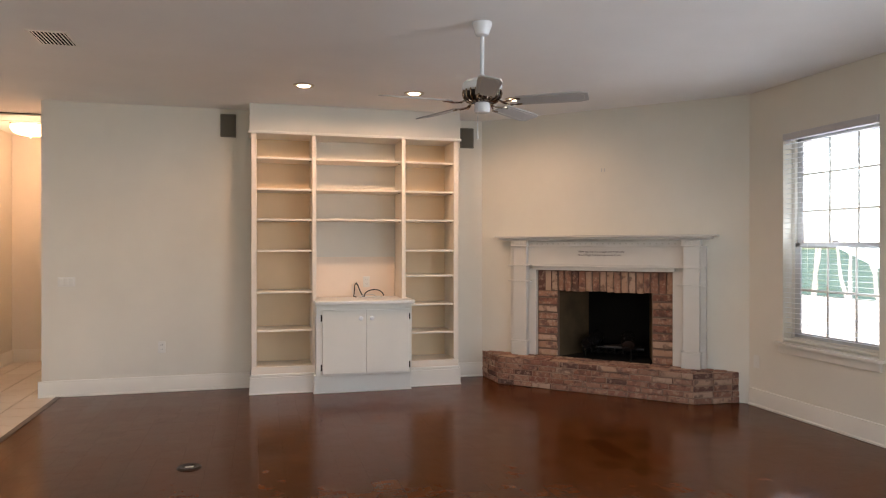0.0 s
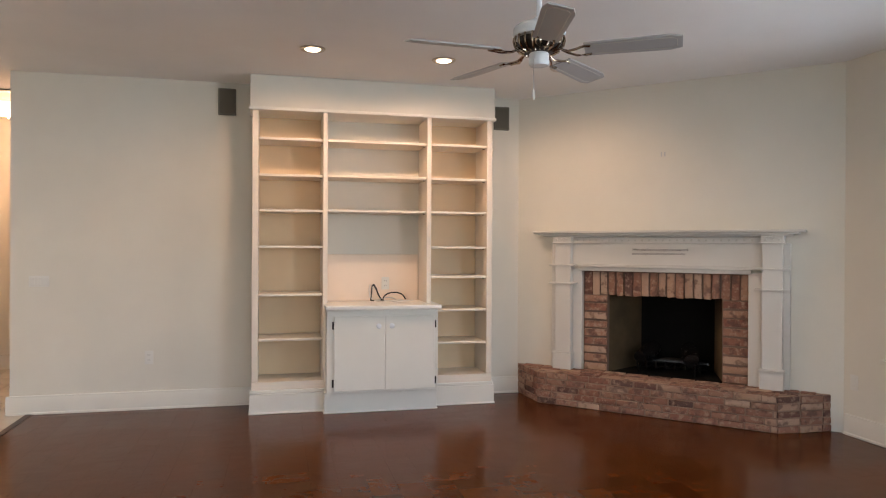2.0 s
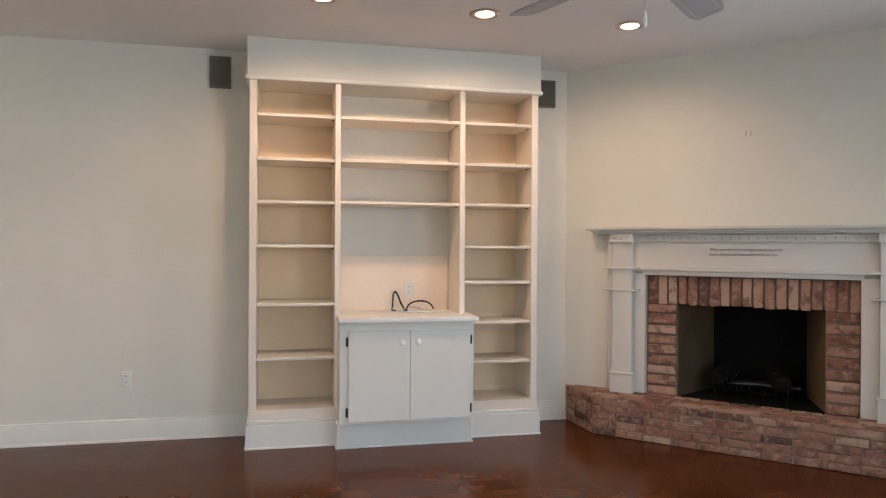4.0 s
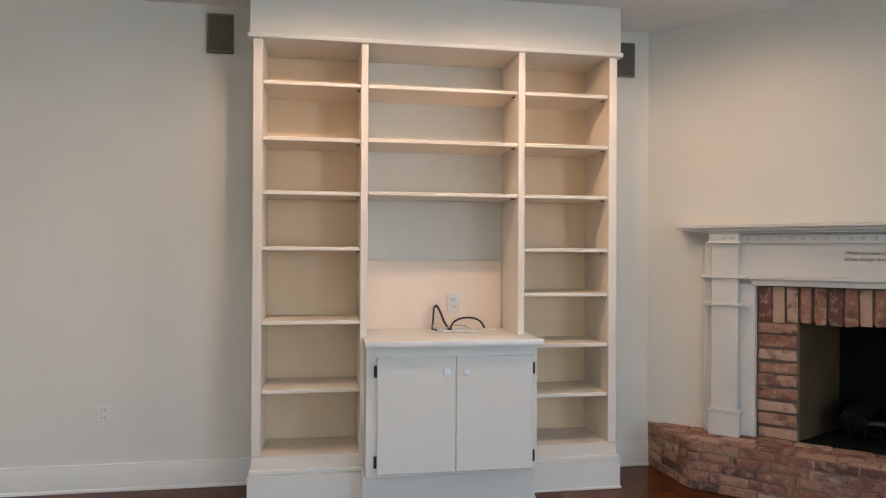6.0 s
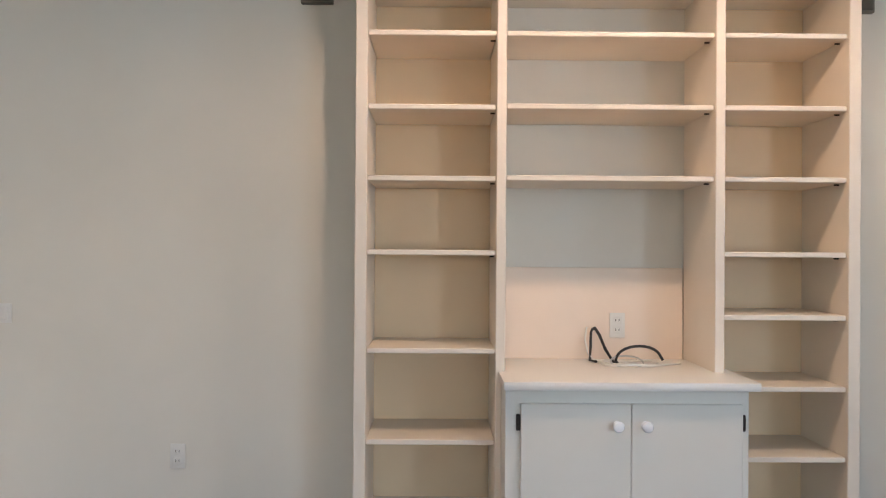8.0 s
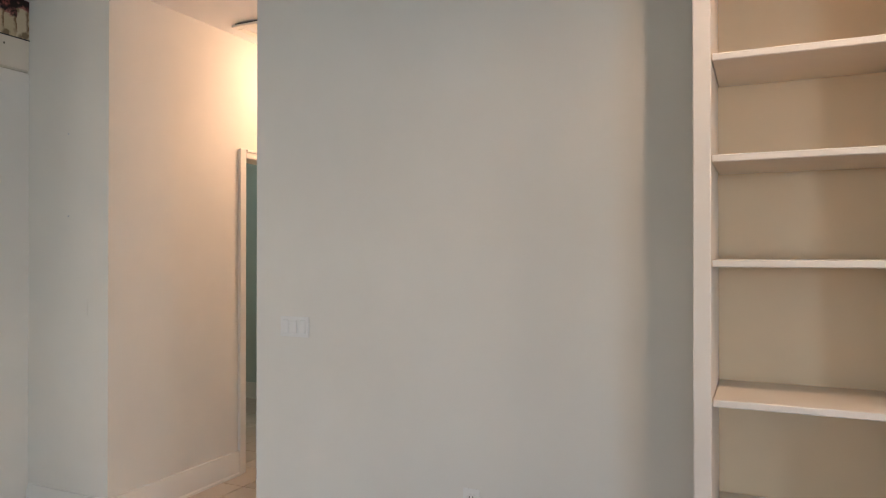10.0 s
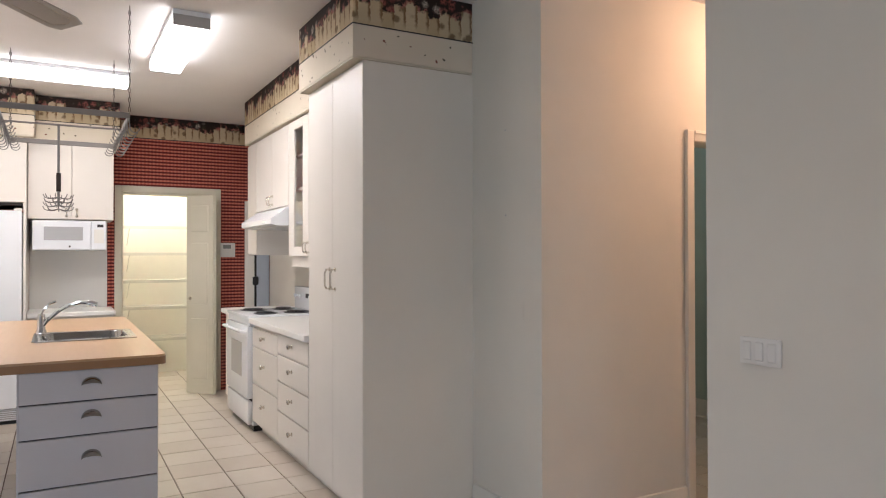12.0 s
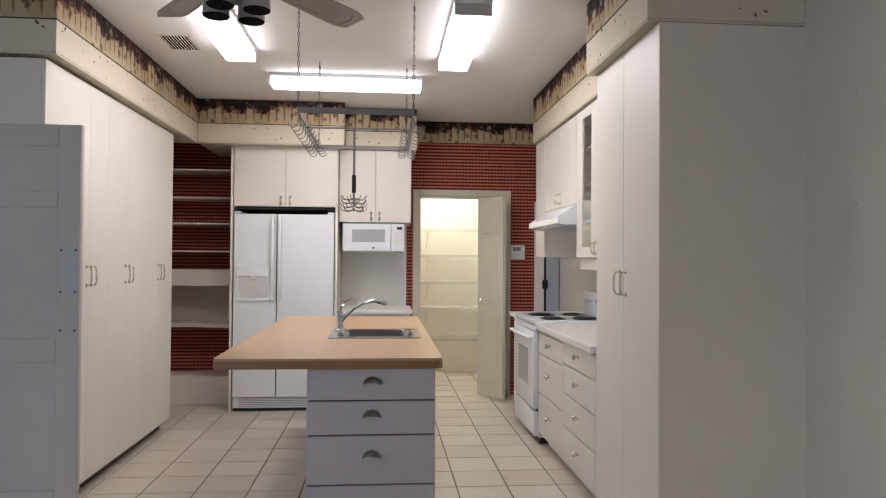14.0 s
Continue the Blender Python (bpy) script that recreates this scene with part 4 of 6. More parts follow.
def window_unit():
    t = thing("window_1", (EAST + 0.08, (WY0 + WY1) / 2, WZ0), "white double-hung window with grilles and raised blind", "window", "", "structure")
    x0, x1 = EAST + 0.085, EAST + 0.135
    fr = part("window_frame", bx(bx(bx(bx(B(), x0, x1, WY0, WY0 + 0.04, WZ0, WZ1, 0.003), x0, x1, WY1 - 0.04, WY1, WZ0, WZ1, 0.003), x0, x1, WY0, WY1, WZ1 - 0.045, WZ1, 0.003), x0, x1, WY0, WY1, WZ0, WZ0 + 0.045, 0.003), TRIM, t)
    mid = 1.44
    for z0, z1, xo in ((WZ0 + 0.045, mid + 0.025, 0.0), (mid - 0.02, WZ1 - 0.045, 0.022)):
        a, c = x0 + xo + 0.002, x0 + xo + 0.022
        y0, y1 = WY0 + 0.04, WY1 - 0.04
        b = bx(bx(bx(bx(B(), a, c, y0, y0 + 0.035, z0, z1, 0.003), a, c, y1 - 0.06, y1, z0, z1, 0.003), a, c, y0, y1, z1 - 0.035, z1, 0.003), a, c, y0, y1, z0, z0 + 0.04, 0.003)
        s = part("sash", b, plain("grey_sash_paint", (0.55, 0.56, 0.56), 0.5), t)
        for k in (1, 2):
            yy = y1 - 0.065 - 0.278 * k
            part("muntin", bx(B(), a + 0.004, c - 0.004, yy - 0.008, yy + 0.008, z0, z1), TRIM, s)
        nb = 2 if z0 < 1 else 3
        for k in range(1, nb):
            zz = z0 + (z1 - z0) * k / nb
            part("muntin", bx(B(), a + 0.005, c - 0.005, y0, y1, zz - 0.008, zz + 0.008), TRIM, s)
        p = part("pane", bx(B(), a + 0.009, a + 0.013, y0 + 0.02, y1 - 0.02, z0 + 0.02, z1 - 0.02), GLASS, s)
        p.visible_shadow = False
    b = bx(B(), EAST - 0.06, EAST + 0.085, WY0 - 0.05, WY1 + 0.05, WZ0 - 0.028, WZ0 - 0.002, 0.006, 2)
    bx(b, EAST - 0.022, EAST - 0.001, WY0 - 0.035, WY1 + 0.035, WZ0 - 0.095, WZ0 - 0.028, 0.005)
    part("window_sill", b, TRIM, t)
    part("lock", bx(B(), x0 - 0.012, x0 + 0.004, -2.86, -2.80, mid + 0.02, mid + 0.04, 0.004), STEEL, t)
    bl = thing("window_blind", (EAST + 0.02, (WY0 + WY1) / 2, WZ1), "white horizontal mini blind hanging open in the window", "blind")
    part("headrail", bx(B(), EAST - 0.012, EAST + 0.040, WY0 + 0.006, WY1 - 0.004, WZ1 - 0.060, WZ1 - 0.002, 0.004), GREYP, bl)
    z = WZ1 - 0.09
    SL = plain("blind_slat", (0.90, 0.92, 0.92), 0.4)
    first = None
    while z > WZ0 + 0.06:
        if first is None:
            first = part("slat", bx(B(), EAST + 0.006, EAST + 0.034, WY0 + 0.010, WY1 - 0.006, z - 0.0006, z + 0.0006), SL, bl)
            base_z = z
        else:
            o = new("slat", first.data)
            o.parent = bl
            o.location = (0, 0, z - base_z)
        z -= 0.042
    part("bottom_rail", bx(B(), EAST + 0.004, EAST + 0.036, WY0 + 0.010, WY1 - 0.006, WZ0 + 0.02, WZ0 + 0.038, 0.004), TRIM, bl)
    for yy in (WY0 + 0.25, WY1 - 0.25):
        part("ladder_cord", rod(B(), (EAST + 0.020, yy, WZ0 + 0.03), (EAST + 0.020, yy, WZ1 - 0.05), 0.0012, seg=5), PLASTIC, bl)


def outside():
    m, nt, bs, pos = shader("lawn", 0.95, 0, 0.2)
    nt.links.new(mixc(nt, noise_tex(nt, pos, 6, 5), (0.05, 0.10, 0.03), (0.16, 0.20, 0.08)), bs.inputs["Base Color"])
    b = B()
    for vs in [[(-1000, -1000), (1000, -1000), (1000, 1000), (-1000, 1000)]]:
        b.faces.new([b.verts.new((x, y, -0.35)) for x, y in vs])
    structure("ground", b, m, "sunlit lawn outside", "ground")
    # pale paved terrace outside the window
    b = bx(B(), EAST + 0.3, EAST + 14.8, -14, 22, -0.40, -0.32)
    structure("pavement", b, plain("pale_concrete", (0.62, 0.60, 0.56), 0.9, grain=30, relief=0.3), "pale concrete terrace in full sun", "pavement")
    f = thing("garden_fence", (EAST + 15.05, 6.0, -0.35), "tall teal-grey horizontal board fence", "fence")
    FP = plain("teal_board", (0.055, 0.12, 0.11), 0.8)
    first = part("board", bx(B(), EAST + 15.0, EAST + 15.03, -14, 30, -0.33, -0.20, 0.004), FP, f)
    for k in range(1, 12):
        o = new("board", first.data)
        o.parent = f
        o.location = (0.004 * (k % 2), 0, 0.14 * k)
    for yy in range(-12, 30, 3):
        part("post", bx(B(), EAST + 15.04, EAST + 15.13, yy - 0.05, yy + 0.05, -0.35, 1.4), FP, f)
    for base, lean, seed in (((EAST + 12.0, 10.2, -0.35), (0.1, -0.25), 1), ((EAST + 12.4, 9.2, -0.35), (0.0, 0.35), 2), ((EAST + 12.8, 8.5, -0.35), (0.1, 0.2), 3)):
        rnd = random.Random(seed)
        t = thing("crape_myrtle_tree", base, "pale bare-trunked tree outside the window", "tree", "garden trees")
        P = Vector(base)
        b = B()
        tips = []
        for k in range(2):
            q = [P]
            dirv = Vector((lean[0] + rnd.uniform(-.3, .3), lean[1] + rnd.uniform(-.4, .4), 1.0)).normalized()
            for i in range(7):
                dirv = (dirv + Vector((rnd.uniform(-.25, .25), rnd.uniform(-.25, .25), 0.05))).normalized()
                q.append(q[-1] + dirv * 0.5)
            for i in range(7):
                rod(b, q[i], q[i + 1], 0.058 * (1 - i / 9), 0.058 * (1 - (i + 1) / 9), 8)
            tips += q[6:]
        part("trunk", b, plain("pale_bark", (0.70, 0.65, 0.58), 0.8, var=0.2), t)
        b = B()
        for p in tips:
            for i in range(60):
                c = p + Vector((rnd.gauss(0, .35), rnd.gauss(0, .35), rnd.gauss(0.1, .25)))
                R = Euler((rnd.uniform(0, 6), rnd.uniform(0, 6), 0)).to_matrix()
                b.faces.new([b.verts.new(c + R @ Vector(v)) for v in ((-.02, 0, 0), (0, -.012, 0), (.04, 0, 0), (0, .012, 0))])
        part("crown", b, plain("leaf_green", (0.07, 0.11, 0.04), 0.6), t)


def hall_fixture():
    x, y = -2.45, 1.40
    t = thing("flush_ceiling_light", (x, y, H), "lit flush hall light with a ribbed glass bowl", "ceiling light")
    M = Matrix.Translation((x, y, 0))
    part("base_plate", lathe(B(), [(0.20, H - 0.001), (0.205, H - 0.012), (0.19, H - 0.022), (0.1, H - 0.026)], M, 32), BRASS, t)
    b = lathe(B(), [(0.19, H - 0.028), (0.20, H - 0.05), (0.195, H - 0.08), (0.165, H - 0.115), (0.10, H - 0.138), (0.01, H - 0.146)], M, 48)
    for v in b.verts:
        d = Vector((v.co.x - x, v.co.y - y, 0))
        if d.length > 0.03:
            v.co += d.normalized() * 0.004 * math.cos(24 * math.atan2(d.y, d.x))
    part("shade", b, GLOWH, t, "glowing ribbed glass bowl")
    part("finial", lathe(B(), [(0.012, H - 0.143), (0.016, H - 0.154), (0.008, H - 0.168), (0.002, H - 0.172)], M, 12), BRASS, t)


bookcase()
base_cabinet()
speaker(-0.345, -0.195, 2.535, 2.765)
speaker(2.165, 2.315, 2.515, 2.735)
outlet(-0.90, 0.44)
outlet(1.125, 1.06, -0.027, "white duplex outlet above the counter")
side_outlet(-2.03, 0.40)
stub_plate()
switches()
cables()
mantel()
firebox()
hearth()
picture_hooks()
for cx, cy in ((0.40, -1.26), (1.385, -1.20), (2.35, -1.20)):
    can_light(cx, cy)
ceiling_fan()
vent("ceiling_vent", -1.42, -1.17, -2.36, -2.02, "y", "white metal ceiling air vent with dark slots")
floor_box()
window_unit()
outside()
hall_fixture()


# ---- kitchen ----
def soffit(name, x0, x1, y0, y1, zb=2.434, zl=2.60):
    t = thing(name, ((x0 + x1) / 2, (y0 + y1) / 2, zb), "papered soffit with a garden border over cream sprigs", "soffit", "", "structure")
    part("sprig_band", bx(B(), x0, x1, y0, y1, zb, zl), SPRIG, t)
    part("underside", bx(B(), x0 + 0.003, x1 - 0.003, y0 + 0.003, y1 - 0.003, zb - 0.012, zb - 0.001), CREAM, t)
    part("border_band", bx(B(), x0, x1, y0, y1, zl, H - 0.002), BORDER, t)
    part("dividing_line", bx(B(), x0 - 0.003, x1 + 0.003, y0 - 0.003, y1 + 0.003, zl - 0.003, zl + 0.003), INK, t)


def pull(parent, x, y, z, out, L=0.11, axis="z"):
    """A bowed wire pull with two feet."""
    o = Vector(out)
    d = Vector((0, 0, 1)) if axis == "z" else Vector((1, 0, 0))
    c = Vector((x, y, z))
    pts = [c - d * L / 2, c - d * L / 2 + o * 0.022, c - d * L * 0.3 + o * 0.032, c + d * L * 0.3 + o * 0.032, c + d * L / 2 + o * 0.022, c + d * L / 2]
    b = tube(B(), pts, 0.0055, 8)
    for s in (-1, 1):
        rod(b, c + d * (s * L / 2), c + d * (s * L / 2) + o * 0.006, 0.012, seg=12)
    part("pull", b, NICKEL, parent)


def tall_cupboard(name, label, xs, yf, yb, z0, z1, face, handles, gap=0.002):
    """A run of tall doors along x; face is -1 or 1, the way the doors look along y."""
    t = thing(name, ((xs[0] + xs[-1]) / 2, (yf + yb) / 2, 0), label, "cupboard")
    lo, hi = min(xs), max(xs)
    a, c = sorted((yf - face * 0.02, yb))
    b = bx(B(), lo, hi, a, c, 0.07, z1, 0.002)
    part("body", b, CAB, t)
    # left run's toe board is coloured dark as shade, right run keeps cabinet paint
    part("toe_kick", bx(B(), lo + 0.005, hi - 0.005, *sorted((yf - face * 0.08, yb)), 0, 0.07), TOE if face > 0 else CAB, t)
    xs = sorted(xs)
    for i, (p, q) in enumerate(zip(xs, xs[1:])):
        d = part("door", bx(B(), p + gap, q - gap, *sorted((yf - face * 0.019, yf)), z0, z1 - 0.002, min(0.0025, gap)), CAB, t)
        for hx in handles:
            if p < hx < q:
                pull(d, hx, yf, 1.28, (0, face, 0))
    return t


def right_run():
    pantry = tall_cupboard("pantry_cupboard", "tall white two-door pantry cupboard", (-3.56, -4.0, -4.43), -0.66, -0.003, 0.09, 2.42, -1, (-3.955, -4.045))
    part("end_panel", bx(B(), -3.5595, -3.5565, -0.659, 0.02, 0.002, 2.418), WALL, pantry, "painted end panel")
    soffit("soffit_pantry", -4.45, -3.555, -0.715, -0.003)
    soffit("soffit_north", -6.70, -4.46, -0.525, -0.003)
    # drawer units
    t = thing("drawer_cabinet", (-5.15, -0.35, 0), "white base cabinet with seven drawers", "cabinet")
    b = bx(B(), -5.855, -4.437, -0.64, -0.003, 0.09, 0.875, 0.002)
    bx(b, -5.85, -4.44, -0.58, -0.003, 0, 0.09)
    part("body", b, CAB, t)
    for x0, x1, zs in ((-5.85, -5.14, ((0.10, 0.395), (0.405, 0.69), (0.70, 0.845))), (-5.132, -4.442, ((0.10, 0.315), (0.325, 0.525), (0.535, 0.715), (0.725, 0.865)))):
        for z0, z1 in zs:
            d = part("drawer_front", bx(B(), x0, x1, -0.66, -0.641, z0, z1, 0.003), CAB, t)
            knob_mesh(((x0 + x1) / 2, -0.66, z0 + (z1 - z0) * 0.58), 0.018, (0, -1, 0), NICKEL, d)
    b = bx(B(), -5.858, -4.435, -0.69, -0.003, 0.876, 0.918, 0.004)
    bx(b, -5.858, -4.435, -0.022, -0.003, 0.918, 1.02, 0.003)
    solid("worktop", b, LAMIN, "white laminate worktop beside the range", "worktop", at=(-5.15, -0.35, 0.876))
    # narrow unit beyond the range
    t = thing("narrow_cabinet", (-6.85, -0.35, 0), "narrow white base cabinet beyond the range", "cabinet")
    b = bx(B(), -7.05, -6.66, -0.60, -0.003, 0.09, 0.875, 0.002)
    bx(b, -7.04, -6.67, -0.55, -0.003, 0, 0.09)
    part("body", b, CAB, t)
    part("door", bx(B(), -7.045, -6.665, -0.62, -0.601, 0.10, 0.865, 0.003), CAB, t)
    solid("worktop", bx(B(), -7.08, -6.652, -0.66, -0.003, 0.876, 0.918, 0.004), LAMIN, "white laminate worktop beyond the range", "worktop", at=(-6.85, -0.35, 0.876))
    # upper cabinets
    t = thing("glass_wall_cabinet", (-4.95, -0.25, 1.41), "white wall cabinet with glazed doors", "cabinet")
    b = bx(B(), -5.40, -4.45, -0.03, -0.003, 1.41, 2.42)
    bx(b, -5.40, -5.38, -0.48, -0.03, 1.41, 2.42)
    bx(b, -4.47, -4.45, -0.48, -0.03, 1.41, 2.42)
    bx(b, -5.38, -4.47, -0.48, -0.03, 1.41, 1.43)
    bx(b, -5.38, -4.47, -0.48, -0.03, 2.40, 2.42)
    part("body", b, CAB, t)
    for z in (1.66, 1.91, 2.16):
        part("shelf", bx(B(), -5.38, -4.47, -0.45, -0.03, z - 0.009, z + 0.009), CAB, t)
    for x0, x1, kx in ((-5.398, -4.928, -4.955), (-4.924, -4.452, -4.897)):
        b = bx(B(), x0, x0 + 0.13, -0.50, -0.481, 1.412, 2.41, 0.002)
        bx(b, x1 - 0.13, x1, -0.50, -0.481, 1.412, 2.41, 0.002)
        bx(b, x0 + 0.13, x1 - 0.13, -0.50, -0.481, 1.412, 1.48, 0.002)
        bx(b, x0 + 0.13, x1 - 0.13, -0.50, -0.481, 2.345, 2.41, 0.002)
        d = part("door", b, CAB, t)
        p = part("pane", bx(B(), x0 + 0.125, x1 - 0.125, -0.492, -0.488, 1.475, 2.35), GLASS, d)
        p.visible_shadow = False
        pull(d, kx, -0.50, 1.47, (0, -1, 0), 0.07)
    b = bx(B(), -5.40, -4.46, -0.47, -0.44, 1.33, 1.408, 0.003)
    part("light_rail", b, CAB, t)
    t = thing("wall_cabinet", (-5.9, -0.25, 1.79), "white wall cabinet over the cooker hood", "cabinet")
    part("body", bx(B(), -6.36, -5.405, -0.48, -0.003, 1.79, 2.42, 0.002), CAB, t)
    for x0, x1, kx in ((-6.355, -5.884, -5.92), (-5.88, -5.41, -5.845)):
        d = part("door", bx(B(), x0, x1, -0.50, -0.481, 1.795, 2.41, 0.003), CAB, t)
        pull(d, kx, -0.50, 1.86, (0, -1, 0), 0.07)
    t = thing("wall_cabinet", (-6.53, -0.25, 1.42), "narrow white wall cabinet beyond the cooker hood", "cabinet")
    part("body", bx(B(), -6.69, -6.365, -0.48, -0.003, 1.42, 2.42, 0.002), CAB, t)
    part("door", bx(B(), -6.685, -6.368, -0.50, -0.481, 1.425, 2.41, 0.003), CAB, t)
    # cooker hood
    t = thing("range_hood", (-5.88, -0.3, 1.6), "white under-cabinet range hood", "range hood")
    b = B()
    prof = [(-0.003, 1.785), (-0.50, 1.785), (-0.63, 1.695), (-0.63, 1.655), (-0.60, 1.645), (-0.003, 1.645)]
    v0 = [b.verts.new((-6.36, y, z)) for y, z in prof]
    v1 = [b.verts.new((-5.41, y, z)) for y, z in prof]
    b.faces.new(v0)
    b.faces.new(v1[::-1])
    for i in range(len(prof)):
        j = (i + 1) % len(prof)
        b.faces.new((v0[i], v0[j], v1[j], v1[i]))
    hd = part("canopy", b, WHITE, t)
    part("underside_filter", bx(B(), -6.33, -5.44, -0.58, -0.05, 1.638, 1.646), STEEL, hd, "grey metal filter")
    for k in range(2):
        part("switch", bx(B(), -5.6 - 0.05 * k, -5.57 - 0.05 * k, -0.636, -0.629, 1.668, 1.682, 0.002), PLASTIC, hd)
    # range
    t = thing("electric_range", (-6.25, -0.35, 0), "white freestanding electric range with coil burners", "range")
    x0, x1 = -6.645, -5.865
    b = bx(B(), x0, x1, -0.655, -0.02, 0.05, 0.905, 0.003)
    part("body", b, WHITE, t)
    part("cooktop", bx(B(), x0 - 0.002, x1 + 0.002, -0.69, -0.02, 0.906, 0.930, 0.006, 2), WHITE, t)
    for bxp, byp, r in ((-6.46, -0.50, 0.098), (-6.06, -0.50, 0.082), (-6.46, -0.23, 0.082), (-6.06, -0.23, 0.098)):
        bn = part("burner", lathe(B(), [(r + 0.008, 0.931), (r + 0.022, 0.936), (r + 0.018, 0.938), (r - 0.008, 0.933), (0.001, 0.932)], Matrix.Translation((bxp, byp, 0)), 28), BLACK, t, "black drip bowl")
        pts = [(bxp + (0.015 + (r - 0.02) * a / 25.0) * math.cos(a), byp + (0.015 + (r - 0.02) * a / 25.0) * math.sin(a), 0.942) for a in [i * 0.42 for i in range(58)]]
        part("coil", tube(B(), pts, 0.0045, 6), BLACK, bn)
    d = part("oven_door", bx(B(), x0 + 0.008, x1 - 0.008, -0.695, -0.656, 0.265, 0.845, 0.006, 2), WHITE, t)
    part("oven_window", bx(B(), x0 + 0.20, x1 - 0.20, -0.698, -0.694, 0.42, 0.70, 0.002), plain("grey_oven_glass", (0.48, 0.48, 0.48), 0.2), d)
    b = tube(B(), [(x0 + 0.05, -0.695, 0.80), (x0 + 0.06, -0.735, 0.802), (x1 - 0.06, -0.735, 0.802), (x1 - 0.05, -0.695, 0.80)], 0.013, 10)
    part("handle", b, WHITE, d)
    part("top_strip", bx(B(), x0 + 0.005, x1 - 0.005, -0.68, -0.656, 0.852, 0.904, 0.004), WHITE, t)
    # black strip paints the shade between oven door and drawer
    part("gap", bx(B(), x0 + 0.004, x1 - 0.004, -0.66, -0.654, 0.245, 0.266), INK, t)
    part("storage_drawer", bx(B(), x0 + 0.008, x1 - 0.008, -0.69, -0.656, 0.06, 0.245, 0.006, 2), WHITE, t)
    part("kick_strip", bx(B(), x0 + 0.02, x1 - 0.02, -0.64, -0.10, 0.0, 0.052), BLACK, t)
    bg = part("back_panel", bx(B(), x0, x1, -0.075, -0.021, 0.93, 1.13, 0.01, 2), WHITE, t)
    for k in range(4):
        knob_mesh((x0 + 0.1 + (0.15 if k > 1 else 0.0) + k * 0.14, -0.076, 1.05), 0.018, (0, -1, 0), WHITE, bg, "dial")
    part("clock", bx(B(), -6.30, -6.20, -0.078, -0.074, 1.035, 1.075), INK, bg)


def left_run():
    t = tall_cupboard("wall_of_cupboards", "floor-to-soffit white cupboards with paired wire pulls", (-4.37, -4.92, -5.20, -5.53, -5.86, -6.20, -6.53), -3.56, KS + 0.003, 0.09, 2.405, 1, (-4.885, -4.955, -5.495, -5.565, -6.165, -6.235), 0.0006)
    soffit("soffit_south", -7.07, -4.345, KS + 0.003, -3.50)
    # panelled door standing open at the cupboard end
    t = thing("panel_door", (-4.335, -3.75, 0), "grey-white panelled door standing open beside the cupboards", "door")
    x0, x1, y0, y1 = -4.362, -4.325, -4.14, -3.36
    lf = part("leaf", bx(B(), x0, x1 - 0.014, y0, y1, 0.012, 2.06, 0.002), DOORP, t)
    b = B()
    for a, c, z0, z1 in ((y0, y0 + 0.11, 0.012, 2.06), (y1 - 0.11, y1, 0.012, 2.06), (y0 + 0.11, y1 - 0.11, 1.95, 2.06), (y0 + 0.11, y1 - 0.11, 1.64, 1.72), (y0 + 0.11, y1 - 0.11, 0.86, 0.98), (y0 + 0.11, y1 - 0.11, 0.012, 0.22)):
        bx(b, x1 - 0.014, x1, a, c, z0, z1, 0.004)
    part("stiles_and_rails", b, DOORP, lf)
    pl = part("blank_plate", bx(B(), x1, x1 + 0.002, -3.455, -3.375, 1.21, 1.43, 0.001), plain("pale_plate", (0.56, 0.57, 0.58), 0.6), lf, "pale metal mounting plate")
    for z in (1.02, 1.215, 1.425):
        for yy in (-3.45, -3.38):
            part("screw", rod(B(), (x1 + 0.001, yy, z), (x1 + 0.004, yy, z), 0.006, seg=8), BLACK, lf)


